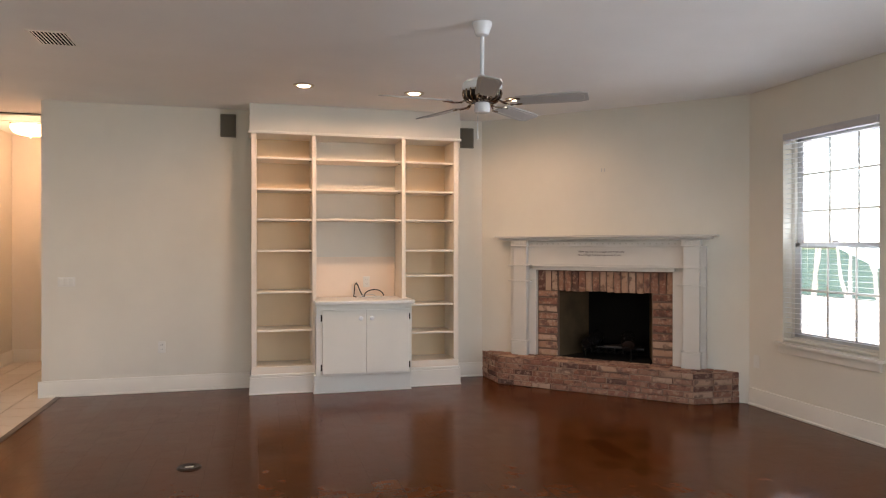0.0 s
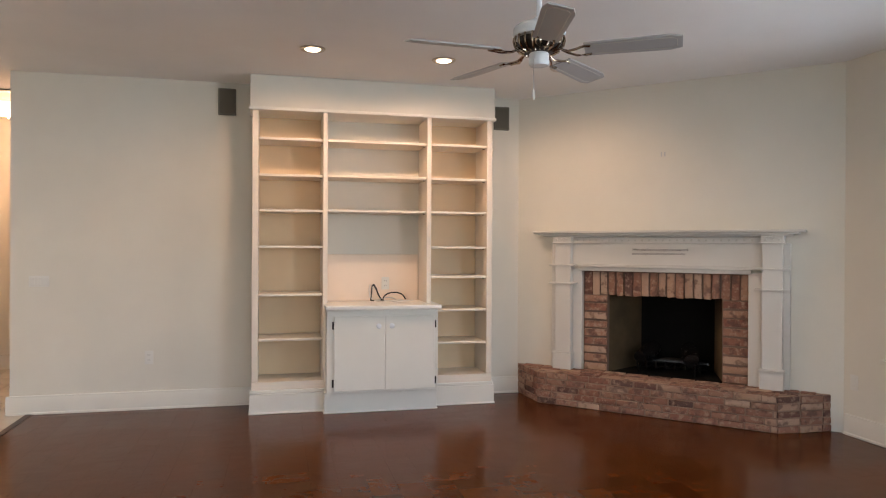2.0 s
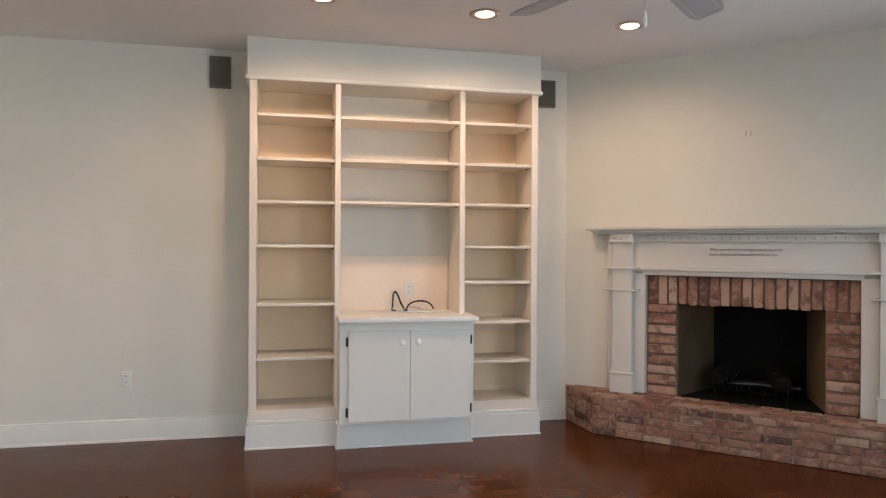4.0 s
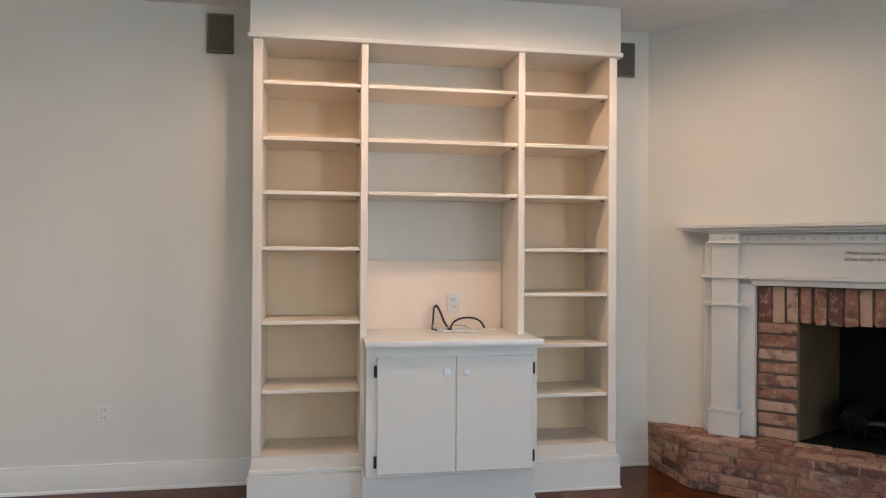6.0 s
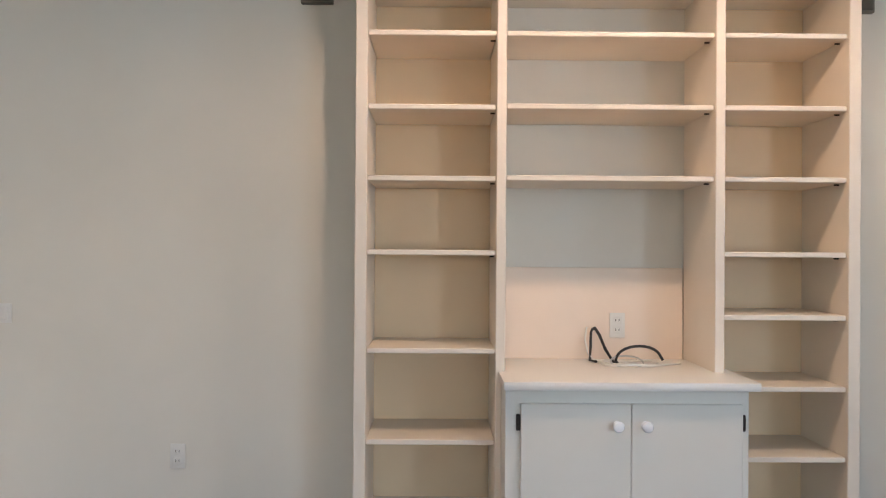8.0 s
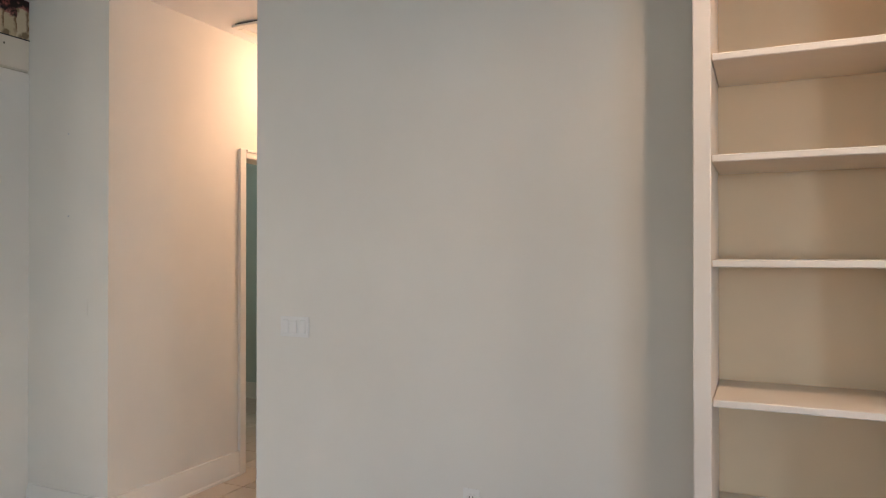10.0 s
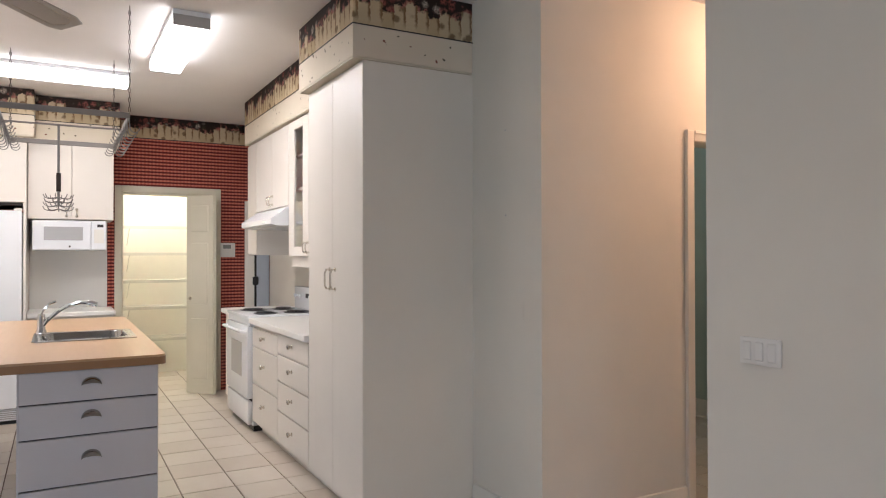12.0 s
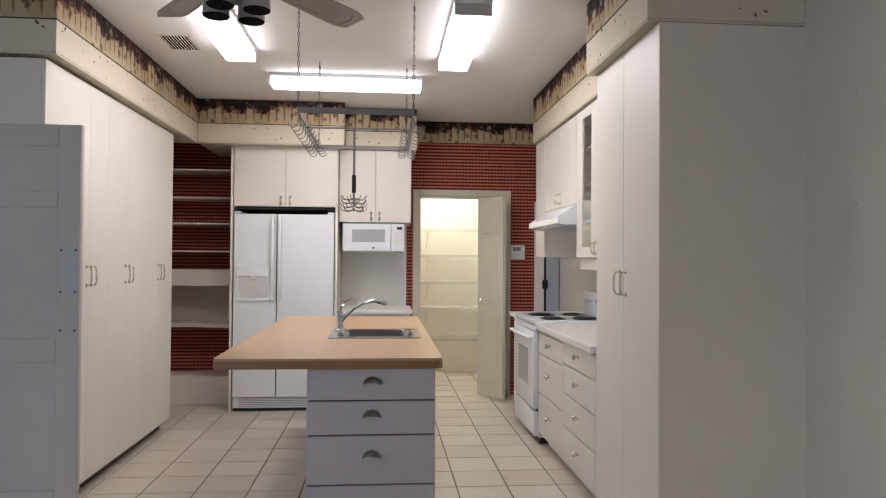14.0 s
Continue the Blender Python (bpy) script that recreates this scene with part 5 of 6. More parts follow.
def fridge_wall():
    FX = -7.12
    soffit("soffit_west", BACK + 0.003, -7.02, -3.495, -2.20)
    soffit("soffit_west_low", BACK + 0.003, -7.24, -2.195, -1.53)
    # corner shelves
    t = thing("corner_shelves", (-7.4, -3.7, 0), "white corner shelf unit against red checked wallpaper", "shelf")
    for z in (2.23, 1.965, 1.72, 1.457):
        part("shelf", bx(B(), BACK + 0.004, -7.42, KS + 0.004, -3.235, z - 0.007, z + 0.007, 0.002), TRIM, t)
    part("apron_shelf", bx(bx(B(), BACK + 0.004, -7.40, KS + 0.004, -3.235, 1.262, 1.285), -7.418, -7.40, KS + 0.004, -3.235, 1.13, 1.262, 0.002), CAB, t)
    part("back_board", bx(B(), BACK + 0.004, BACK + 0.016, KS + 0.004, -3.235, 0.77, 1.262), CAB, t)
    b = B()
    out = [(BACK + 0.004, KS + 0.004), (BACK + 0.004, -3.235)] + [(-7.36 + 0.10 * math.sin(math.pi * i / 10) * -1 + 0.0, -3.235 - (abs(KS) - 3.24) * i / 10) for i in range(11)]
    prism(b, out, 0.735, 0.77)
    part("counter", b, CAB, t)
    part("plinth", bx(B(), BACK + 0.004, -7.45, KS + 0.004, -3.235, 0, 0.27, 0.003), CAB, t)
    # side panel between shelves and refrigerator
    solid("cabinet_side_panel", bx(B(), BACK + 0.004, -7.14, -3.228, -3.205, 0, 2.42, 0.002), CAB, "white panel beside the refrigerator", "panel", at=(-7.4, -3.216, 0))
    # refrigerator
    t = thing("refrigerator", (-7.45, -2.74, 0), "white side-by-side refrigerator with an ice dispenser", "refrigerator")
    y0, y1, ys = -3.195, -2.285, -2.805
    part("body", bx(B(), BACK + 0.03, FX - 0.075, y0, y1, 0.03, 1.79, 0.006), WHITE, t)
    for a, c, kind in ((y0 + 0.003, ys - 0.004, 0), (ys + 0.004, y1 - 0.003, 1)):
        d = part("door", bx(B(), FX - 0.07, FX, a, c, 0.13, 1.80, 0.012, 3), WHITE, t)
        hy = ys - 0.032 if kind == 0 else ys + 0.032
        b = bx(B(), FX + 0.022, FX + 0.048, hy - 0.014, hy + 0.014, 1.02, 1.77, 0.008, 2)
        for z in (1.04, 1.75):
            bx(b, FX - 0.002, FX + 0.03, hy - 0.012, hy + 0.012, z - 0.02, z + 0.02, 0.004)
        part("handle", b, WHITE, d)
        part("hinge_cap", bx(B(), FX - 0.07, FX - 0.01, (a if kind == 0 else c - 0.06), (a + 0.06 if kind == 0 else c), 1.80, 1.822, 0.004), PLASTIC, d)
        if kind == 0:
            b = B()
            p0, p1, z0, z1 = a + 0.03, c - 0.055, 1.00, 1.33
            bx(b, FX - 0.002, FX + 0.012, p0, p0 + 0.022, z0 + 0.03, z1 - 0.10)
            bx(b, FX - 0.002, FX + 0.012, p1 - 0.022, p1, z0 + 0.03, z1 - 0.10)
            bx(b, FX - 0.002, FX + 0.012, p0, p1, z0, z0 + 0.03, 0.003)
            bx(b, FX - 0.002, FX + 0.012, p0, p1, z1 - 0.10, z1, 0.003)
            di = part("dispenser_frame", b, WHITE, d)
            part("dispenser_recess", bx(B(), FX - 0.001, FX + 0.002, p0 + 0.02, p1 - 0.02, z0 + 0.03, z1 - 0.10), plain("dispenser_grey", (0.62, 0.62, 0.60), 0.4), di)
            part("dispenser_lever", bx(B(), FX + 0.002, FX + 0.02, (p0 + p1) / 2 - 0.03, (p0 + p1) / 2 + 0.03, z1 - 0.13, z1 - 0.10, 0.004), PLASTIC, di)
    g = part("base_grille", bx(B(), FX - 0.08, FX - 0.02, y0 + 0.005, y1 - 0.005, 0.03, 0.125, 0.004), WHITE, t)
    for k in range(5):
        part("grille_slot", bx(B(), FX - 0.021, FX - 0.017, y0 + 0.06, y1 - 0.03, 0.045 + k * 0.016, 0.052 + k * 0.016), GREYB, g)
    # black plate puts the shade under the refrigerator into colour
    part("kick_shadow_plate", bx(B(), FX - 0.10, FX - 0.03, y0 + 0.01, y1 - 0.01, 0.0, 0.03), BLACK, t)
    # cabinets above
    t = thing("wall_cabinet", (-7.45, -2.74, 1.86), "white two-door cabinet over the refrigerator", "cabinet")
    part("body", bx(B(), BACK + 0.004, -7.15, -3.20, -2.265, 1.87, 2.43, 0.002), CAB, t)
    # black filler stands for the shade in the space above the refrigerator
    part("dark_gap", bx(B(), BACK + 0.03, -7.17, -3.19, -2.29, 1.845, 1.872), INK, t)
    for a, c, hy in ((-3.197, -2.735, -2.775), (-2.731, -2.268, -2.692)):
        d = part("door", bx(B(), -7.15, -7.13, a, c, 1.872, 2.425, 0.003), CAB, t)
        pull(d, -7.13, hy, 1.925, (1, 0, 0), 0.06)
    solid("cabinet_side_panel", bx(B(), BACK + 0.004, -7.14, -2.280, -2.258, 0, 2.43, 0.002), CAB, "white panel on the other side of the refrigerator", "panel", at=(-7.4, -2.27, 0))
    t = thing("wall_cabinet", (-7.5, -1.92, 1.73), "white two-door cabinet over the microwave", "cabinet")
    part("body", bx(B(), BACK + 0.004, -7.29, -2.255, -1.575, 1.74, 2.43, 0.002), CAB, t)
    for a, c, hy in ((-2.252, -1.917, -1.955), (-1.913, -1.578, -1.875)):
        d = part("door", bx(B(), -7.29, -7.27, a, c, 1.742, 2.425, 0.003), CAB, t)
        pull(d, -7.27, hy, 1.80, (1, 0, 0), 0.06)
    t = thing("microwave", (-7.5, -1.93, 1.46), "white microwave oven mounted under the cabinet", "microwave")
    y0, y1 = -2.22, -1.635
    bd = part("body", bx(B(), BACK + 0.01, -7.30, y0, y1, 1.465, 1.735, 0.006), WHITE, t)
    d = part("door", bx(B(), -7.299, -7.275, y0, y1 - 0.13, 1.47, 1.73, 0.006), WHITE, t)
    part("window", bx(B(), -7.276, -7.272, y0 + 0.09, y1 - 0.19, 1.555, 1.675, 0.002), plain("grey_mesh_window", (0.42, 0.42, 0.42), 0.25), d)
    cp = part("control_panel", bx(B(), -7.299, -7.276, y1 - 0.127, y1, 1.47, 1.73, 0.006), WHITE, t)
    part("display", bx(B(), -7.277, -7.273, y1 - 0.075, y1 - 0.025, 1.675, 1.70), INK, cp)
    part("keypad", bx(B(), -7.277, -7.2745, y1 - 0.10, y1 - 0.02, 1.53, 1.655, 0.001), PLASTIC, cp)
    part("badge", rod(B(), (-7.276, -1.93, 1.50), (-7.272, -1.93, 1.50), 0.009, seg=12), DARKM, d)
    # base below the microwave
    t = thing("base_cabinet", (-7.45, -1.92, 0), "white base cabinet under the microwave niche", "cabinet")
    part("body", bx(B(), BACK + 0.004, -7.22, -2.255, -1.575, 0, 0.88, 0.002), CAB, t)
    part("worktop", bx(B(), BACK + 0.004, -7.19, -2.255, -1.56, 0.881, 0.92, 0.004), LAMIN, t)
    part("splash_panel", bx(B(), BACK + 0.003, BACK + 0.012, -2.255, -1.60, 0.92, 1.74), LAMIN, t)


def closet():
    # casing of the closet doorway
    t = thing("door_1", (BACK, (DY0 + DY1) / 2, 0), "cream door casing of the lit pantry closet", "door", "", "structure")
    CAS = plain("cream_casing", (0.66, 0.62, 0.50), 0.5)
    for a, c, z0, z1 in ((DY0 - 0.065, DY0, 0, DZ + 0.065), (DY1, DY1 + 0.065, 0, DZ + 0.065), (DY0, DY1, DZ, DZ + 0.065)):
        part("casing", bx(B(), BACK, BACK + 0.018, a, c, z0, z1, 0.004), CAS, t)
    part("jamb", bx(bx(bx(B(), BACK - 0.15, BACK, DY0, DY0 + 0.015, 0, DZ), BACK - 0.15, BACK, DY1 - 0.015, DY1, 0, DZ), BACK - 0.15, BACK, DY0, DY1, DZ - 0.015, DZ), CAS, t)
    # bifold leaves, folded to one side
    d = thing("bifold_door", (BACK + 0.05, DY1 - 0.1, 0), "cream panelled bifold closet door folded open", "door")
    for p, q in (((BACK - 0.03, DY1 - 0.03), (BACK + 0.27, DY1 - 0.045)), ((BACK + 0.27, DY1 - 0.05), (BACK + 0.02, DY1 - 0.27))):
        p, q = Vector((*p, 0)), Vector((*q, 0))
        L = (q - p).length
        ux = (q - p).normalized()
        n = Vector((-ux.y, ux.x, 0))
        m = Matrix(((ux.x, n.x, 0, p.x), (ux.y, n.y, 0, p.y), (0, 0, 1, 0), (0, 0, 0, 1)))
        b = bx(B(), 0, L, -0.014, 0.014, 0.012, DZ - 0.02, 0.002)
        bmesh.ops.transform(b, matrix=m, verts=b.verts)
        lf = part("leaf", b, CAS, d)
        for z0, z1 in ((0.16, 0.78), (0.92, 1.55), (1.66, 1.93)):
            b = bx(B(), 0.06, L - 0.06, -0.019, 0.019, z0, z1, 0.008)
            bmesh.ops.transform(b, matrix=m, verts=b.verts)
            part("raised_panel", b, CAS, lf)
    knob_mesh((BACK + 0.075, DY1 - 0.235, 0.98), 0.018, (0.66, -0.75, 0), NICKEL, d)
    # wire shelves
    for z in (1.76, 1.45, 1.13, 0.82, 0.45):
        t = thing("wire_shelf", (-9.1, -1.3, z), "white wire closet shelf", "shelf", "wire shelves")
        for k in range(9):
            part("wire", rod(B(), (-9.34 + k * 0.045, -2.29, z), (-9.34 + k * 0.045, -0.31, z), 0.003, seg=5), WIRE, t)
        b = bx(B(), -8.985, -8.975, -2.29, -0.31, z - 0.03, z + 0.004)
        part("front_rail", b, WIRE, t)
        for yy in (-2.0, -1.3, -0.6):
            part("bracket", rod(B(), (-9.345, yy, z - 0.22), (-8.985, yy, z - 0.02), 0.0035, seg=6), WIRE, t)
    # papered band and thermostat on the back wall
    b = bx(B(), BACK + 0.002, BACK + 0.005, -1.53, -0.005, 2.60, H - 0.002)
    structure("trim_border", b, BORDER, "garden wallpaper border under the ceiling", "trim")
    structure("trim_border_line", bx(B(), BACK + 0.002, BACK + 0.007, -1.53, -0.005, 2.593, 2.60), INK, "thin dark border line", "trim")
    t = thing("thermostat", (BACK, -0.45, 1.42), "beige wall thermostat on the checked wallpaper", "thermostat")
    part("case", bx(B(), BACK + 0.001, BACK + 0.035, -0.525, -0.375, 1.40, 1.55, 0.008, 2), PLASTIC, t)
    part("display", bx(B(), BACK + 0.034, BACK + 0.037, -0.50, -0.42, 1.49, 1.53), plain("grey_display", (0.25, 0.26, 0.24), 0.3), t)
    # narrow grey side door beyond the range
    t = thing("side_door", (BACK, -0.12, 0), "narrow grey-blue side door with a black latch", "door")
    part("frame", bx(B(), BACK + 0.001, BACK + 0.03, -0.27, -0.17, 0, 2.0, 0.003), TRIM, t)
    part("leaf", bx(B(), BACK + 0.001, BACK + 0.022, -0.145, -0.01, 0.01, 2.0, 0.003), plain("grey_blue_paint", (0.42, 0.46, 0.52), 0.4), t)
    part("gasket", bx(B(), BACK + 0.001, BACK + 0.016, -0.17, -0.145, 0.01, 2.0), BLACK, t)
    part("latch", bx(B(), BACK + 0.016, BACK + 0.045, -0.19, -0.13, 1.10, 1.19, 0.006), BLACK, t)


def island():
    t = thing("kitchen_island", (-5.1, -1.9, 0), "grey-white drawer island with a tan laminate top", "island")
    b = bx(B(), -6.2, -5.26, -2.185, -1.585, 0.08, 0.885, 0.003)
    bx(b, -4.68, -3.957, -2.185, -1.585, 0.08, 0.885, 0.003)
    bx(b, -5.26, -4.68, -2.185, -1.585, 0.08, 0.74)
    bx(b, -5.26, -4.68, -2.185, -2.165, 0.74, 0.885)
    bx(b, -5.26, -4.68, -1.605, -1.585, 0.74, 0.885)
    bx(b, -6.15, -4.0, -2.15, -1.62, 0, 0.08)
    part("body", b, GREYP, t)
    x0, x1, y0, y1, r = -6.33, -3.905, -2.605, -1.555, 0.045
    out = []
    for cx, cy, a0 in ((x1 - r, y1 - r, 0), (x0 + r, y1 - r, 90), (x0 + r, y0 + r, 180), (x1 - r, y0 + r, 270)):
        out += [(cx + r * math.cos(radians(a0 + 15 * k)), cy + r * math.sin(radians(a0 + 15 * k))) for k in range(7)]
    # top made of four boards round the sink cut-out
    sx0, sx1, sy0, sy1 = -5.22, -4.72, -2.13, -1.63
    b = B()
    lo = [b.verts.new((x, y, 0.886)) for x, y in out]
    hi = [b.verts.new((x, y, 0.932)) for x, y in out]
    n = len(out)
    for i in range(n):
        j = (i + 1) % n
        b.faces.new((lo[i], lo[j], hi[j], hi[i]))
    hole = [(sx1, sy1), (sx0, sy1), (sx0, sy0), (sx1, sy0)]
    for ring, z in ((lo, 0.886), (hi, 0.932)):
        h = [b.verts.new((x, y, z)) for x, y in hole]
        for k in range(4):
            seg = [ring[(k * 7 + i) % n] for i in range(7)]
            b.faces.new(seg + [h[k]])
            b.faces.new([ring[(k * 7 + 6) % n], ring[((k + 1) * 7) % n], h[(k + 1) % 4], h[k]])
        if ring is lo:
            hl = h
        else:
            for k in range(4):
                b.faces.new((hl[k], hl[(k + 1) % 4], h[(k + 1) % 4], h[k]))
    part("worktop", b, BUTCHER, t, "tan wood-look top with rounded corners")
    b = B()
    ring = [[b.verts.new((cx + (cx - (x0 + x1) / 2) / abs(cx - (x0 + x1) / 2) * e, cy + (cy - (y0 + y1) / 2) / abs(cy - (y0 + y1) / 2) * e, z)) for cx, cy in out] for e, z in ((-0.01, 0.884), (0.0025, 0.884), (0.0025, 0.921), (-0.01, 0.921))]
    for p, q in zip(ring, ring[1:]):
        for k in range(n):
            b.faces.new((p[k], p[(k + 1) % n], q[(k + 1) % n], q[k]))
    part("edge_band", b, EDGEB, t, "darker brown edge band")
    # black plate gives the drawer gaps their shade by colour
    part("drawer_gap", bx(B(), -3.957, -3.9545, -2.176, -1.592, 0.10, 0.876), INK, t)
    for z0, z1 in ((0.735, 0.878), (0.575, 0.728), (0.345, 0.568), (0.095, 0.338)):
        d = part("drawer_front", bx(B(), -3.954, -3.936, -2.178, -1.59, z0, z1, 0.002), GREYP, t)
        zc = z0 + (z1 - z0) * 0.60
        # half-round bin pull
        b = B()
        rows = []
        for i in range(7):
            th = radians(90 * i / 6)
            rows.append([b.verts.new((-3.936 + 0.030 * math.sin(th) * 1.0, -1.882 + 0.043 * math.cos(radians(180 * k / 12)), zc - 0.012 + 0.036 * math.sin(radians(180 * k / 12)) * (math.cos(th) * 0.75 + 0.25))) for k in range(13)])
        for p, q in zip(rows, rows[1:]):
            for k in range(12):
                b.faces.new((p[k], p[k + 1], q[k + 1], q[k]))
        bmesh.ops.remove_doubles(b, verts=b.verts, dist=1e-5)
        bmesh.ops.solidify(b, geom=b.faces[:], thickness=0.002)
        part("cup_pull", b, DARKNICK, d)
    # sink
    s = thing("kitchen_sink", (-4.97, -1.88, 0.93), "stainless steel drop-in sink in the island top", "sink")
    b = B()
    def rounded(x0, x1, y0, y1, r):
        o = []
        for cx, cy, a0 in ((x1 - r, y1 - r, 0), (x0 + r, y1 - r, 90), (x0 + r, y0 + r, 180), (x1 - r, y0 + r, 270)):
            o += [(cx + r * math.cos(radians(a0 + 15 * k)), cy + r * math.sin(radians(a0 + 15 * k))) for k in range(7)]
        return o
    rim = rounded(sx0 - 0.02, sx1 + 0.02, sy0 - 0.02, sy1 + 0.02, 0.03)
    inn = rounded(sx0 + 0.07, sx1 - 0.025, sy0 + 0.025, sy1 - 0.025, 0.08)
    mid = rounded(sx0 + 0.075, sx1 - 0.03, sy0 + 0.03, sy1 - 0.03, 0.08)
    low = rounded(sx0 + 0.10, sx1 - 0.06, sy0 + 0.06, sy1 - 0.06, 0.08)
    loops = [[b.verts.new((x, y, z)) for x, y in ring] for ring, z in ((rim, 0.933), (rim, 0.938), (inn, 0.941), (mid, 0.932), (low, 0.775), (rounded(sx0 + 0.13, sx1 - 0.09, sy0 + 0.09, sy1 - 0.09, 0.06), 0.76))]
    for p, q in zip(loops, loops[1:]):
        for k in range(28):
            b.faces.new((p[k], p[(k + 1) % 28], q[(k + 1) % 28], q[k]))
    b.faces.new(loops[-1])
    bs = part("basin", b, SINKST, s)
    part("drain", rod(B(), (-4.97, -1.88, 0.76), (-4.97, -1.88, 0.764), 0.04, seg=20), CHROME, bs)
    f = thing("kitchen_faucet", (-5.17, -2.11, 0.938), "chrome single-lever kitchen faucet", "faucet")
    part("base", lathe(B(), [(0.03, 0.938), (0.03, 0.955), (0.023, 0.965), (0.021, 1.05), (0.018, 1.06)], Matrix.Translation((-5.17, -2.11, 0)), 18), CHROME, f)
    part("spout", tube(B(), [(-5.165, -2.105, 0.985), (-5.15, -2.07, 1.03), (-5.12, -2.01, 1.085), (-5.09, -1.95, 1.12), (-5.06, -1.89, 1.13), (-5.04, -1.85, 1.125)], 0.012, 10), CHROME, f)
    part("nozzle", rod(B(), (-5.045, -1.86, 1.128), (-5.025, -1.81, 1.115), 0.018, 0.015, 12), CHROME, f)
    part("lever", tube(B(), [(-5.17, -2.11, 1.055), (-5.165, -2.095, 1.09), (-5.16, -2.07, 1.12), (-5.155, -2.03, 1.135)], 0.007, 8), CHROME, f)


def fluorescent(x0, x1, y0, y1):
    cx, cy = (x0 + x1) / 2, (y0 + y1) / 2
    t = thing("fluorescent_fixture", (cx, cy, H), "lit wraparound fluorescent ceiling fixture", "ceiling light", "fluorescent fixtures")
    part("housing", bx(B(), x0, x1, y0, y1, H - 0.03, H - 0.001, 0.003), WHITE, t)
    ax = x1 - x0 > y1 - y0
    i, j = (0.012, 0.004) if ax else (0.004, 0.012)
    part("diffuser", bx(B(), x0 + i, x1 - i, y0 + j, y1 - j, H - 0.092, H - 0.031, 0.012, 3), GLOWF, t, "glowing acrylic diffuser")
    for s in (0, 1):
        if ax:
            a = x0 - 0.002 if s == 0 else x1 - 0.010
            b = bx(B(), a, a + 0.012, y0 + 0.002, y1 - 0.002, H - 0.094, H - 0.03, 0.003)
        else:
            a = y0 - 0.002 if s == 0 else y1 - 0.010
            b = bx(B(), x0 + 0.002, x1 - 0.002, a, a + 0.012, H - 0.094, H - 0.03, 0.003)
        part("end_cap", b, GREYB, t)


def chain(parent, x, y, z0, z1):
    b = B()
    n = int((z1 - z0) / 0.026)
    for k in range(n):
        z = z0 + (k + 0.5) * (z1 - z0) / n
        pts = []
        for i in range(9):
            a = 2 * math.pi * i / 8
            u, v = 0.006 * math.cos(a), 0.0155 * math.sin(a)
            pts.append((x + (u if k % 2 else 0), y + (0 if k % 2 else u), z + v))
        tube(b, pts, 0.0019, 4)
    part("chain", b, DARKM, parent)


def pot_rack():
    t = thing("pot_rack", (-5.05, -2.0, 2.2), "hanging steel pot rack with many hooks on chains", "pot rack")
    x0, x1, y0, y1, z = -5.74, -4.50, -2.305, -1.675, 2.20
    DS = plain("grey_steel_bar", (0.25, 0.23, 0.21), 0.45, 0.5)
    for a in (x0, x1):
        part("end_bar", bx(B(), a - 0.004, a + 0.004, y0, y1, z - 0.016, z + 0.016, 0.002), DS, t)
    for c in (y0, y1):
        part("side_bar", bx(B(), x0, x1, c - 0.004, c + 0.004, z - 0.016, z + 0.016, 0.002), DS, t)
    for a in (x0, x1):
        for c in (y0, y1):
            chain(t, a, c, z + 0.02, H - 0.03)
            part("ceiling_hook", tube(B(), [(a, c, H - 0.002), (a, c, H - 0.02)] + arc((a, c, H - 0.035), 0.014, 90, -150, 8), 0.003, 6), RACK, t)
    for c in (y0, y1):
        for k in range(10):
            x = x0 + 0.07 + k * (x1 - x0 - 0.14) / 9
            for s in (-1, 1):
                pts = [(x, c, z + 0.020), (x, c + 0.006 * s, z - 0.016), (x, c + 0.008 * s, z - 0.055)] + [(x, c + s * (0.008 + 0.026 - 0.026 * math.cos(radians(a))), z - 0.055 - 0.026 * math.sin(radians(a))) for a in (30, 60, 90, 120, 150, 180)]
                part("hook", tube(B(), pts, 0.0034, 6), RACK, t)
    cx, cy = -5.0, -2.02
    part("cross_bar", bx(B(), cx - 0.01, cx + 0.01, y0, y1, z - 0.004, z + 0.004), DS, t)
    r = part("centre_rod", rod(B(), (cx, cy, 1.72), (cx, cy, z), 0.007, seg=8), RACK, t)
    part("collar", rod(B(), (cx, cy, 1.80), (cx, cy, 1.91), 0.013, seg=10), DARKM, r)
    for k in range(32):
        a = radians(45 * (k % 8) + 11 * (k // 8))
        zz = 1.685 + 0.024 * (k // 8)
        pts = [(cx, cy, zz + 0.012)] + [(cx + math.cos(a) * q, cy + math.sin(a) * q, zz + dz) for q, dz in ((0.03, 0.002), (0.055, 0.0), (0.074, 0.008), (0.082, 0.026))]
        part("hook", tube(B(), pts, 0.0028, 6), RACK, r)


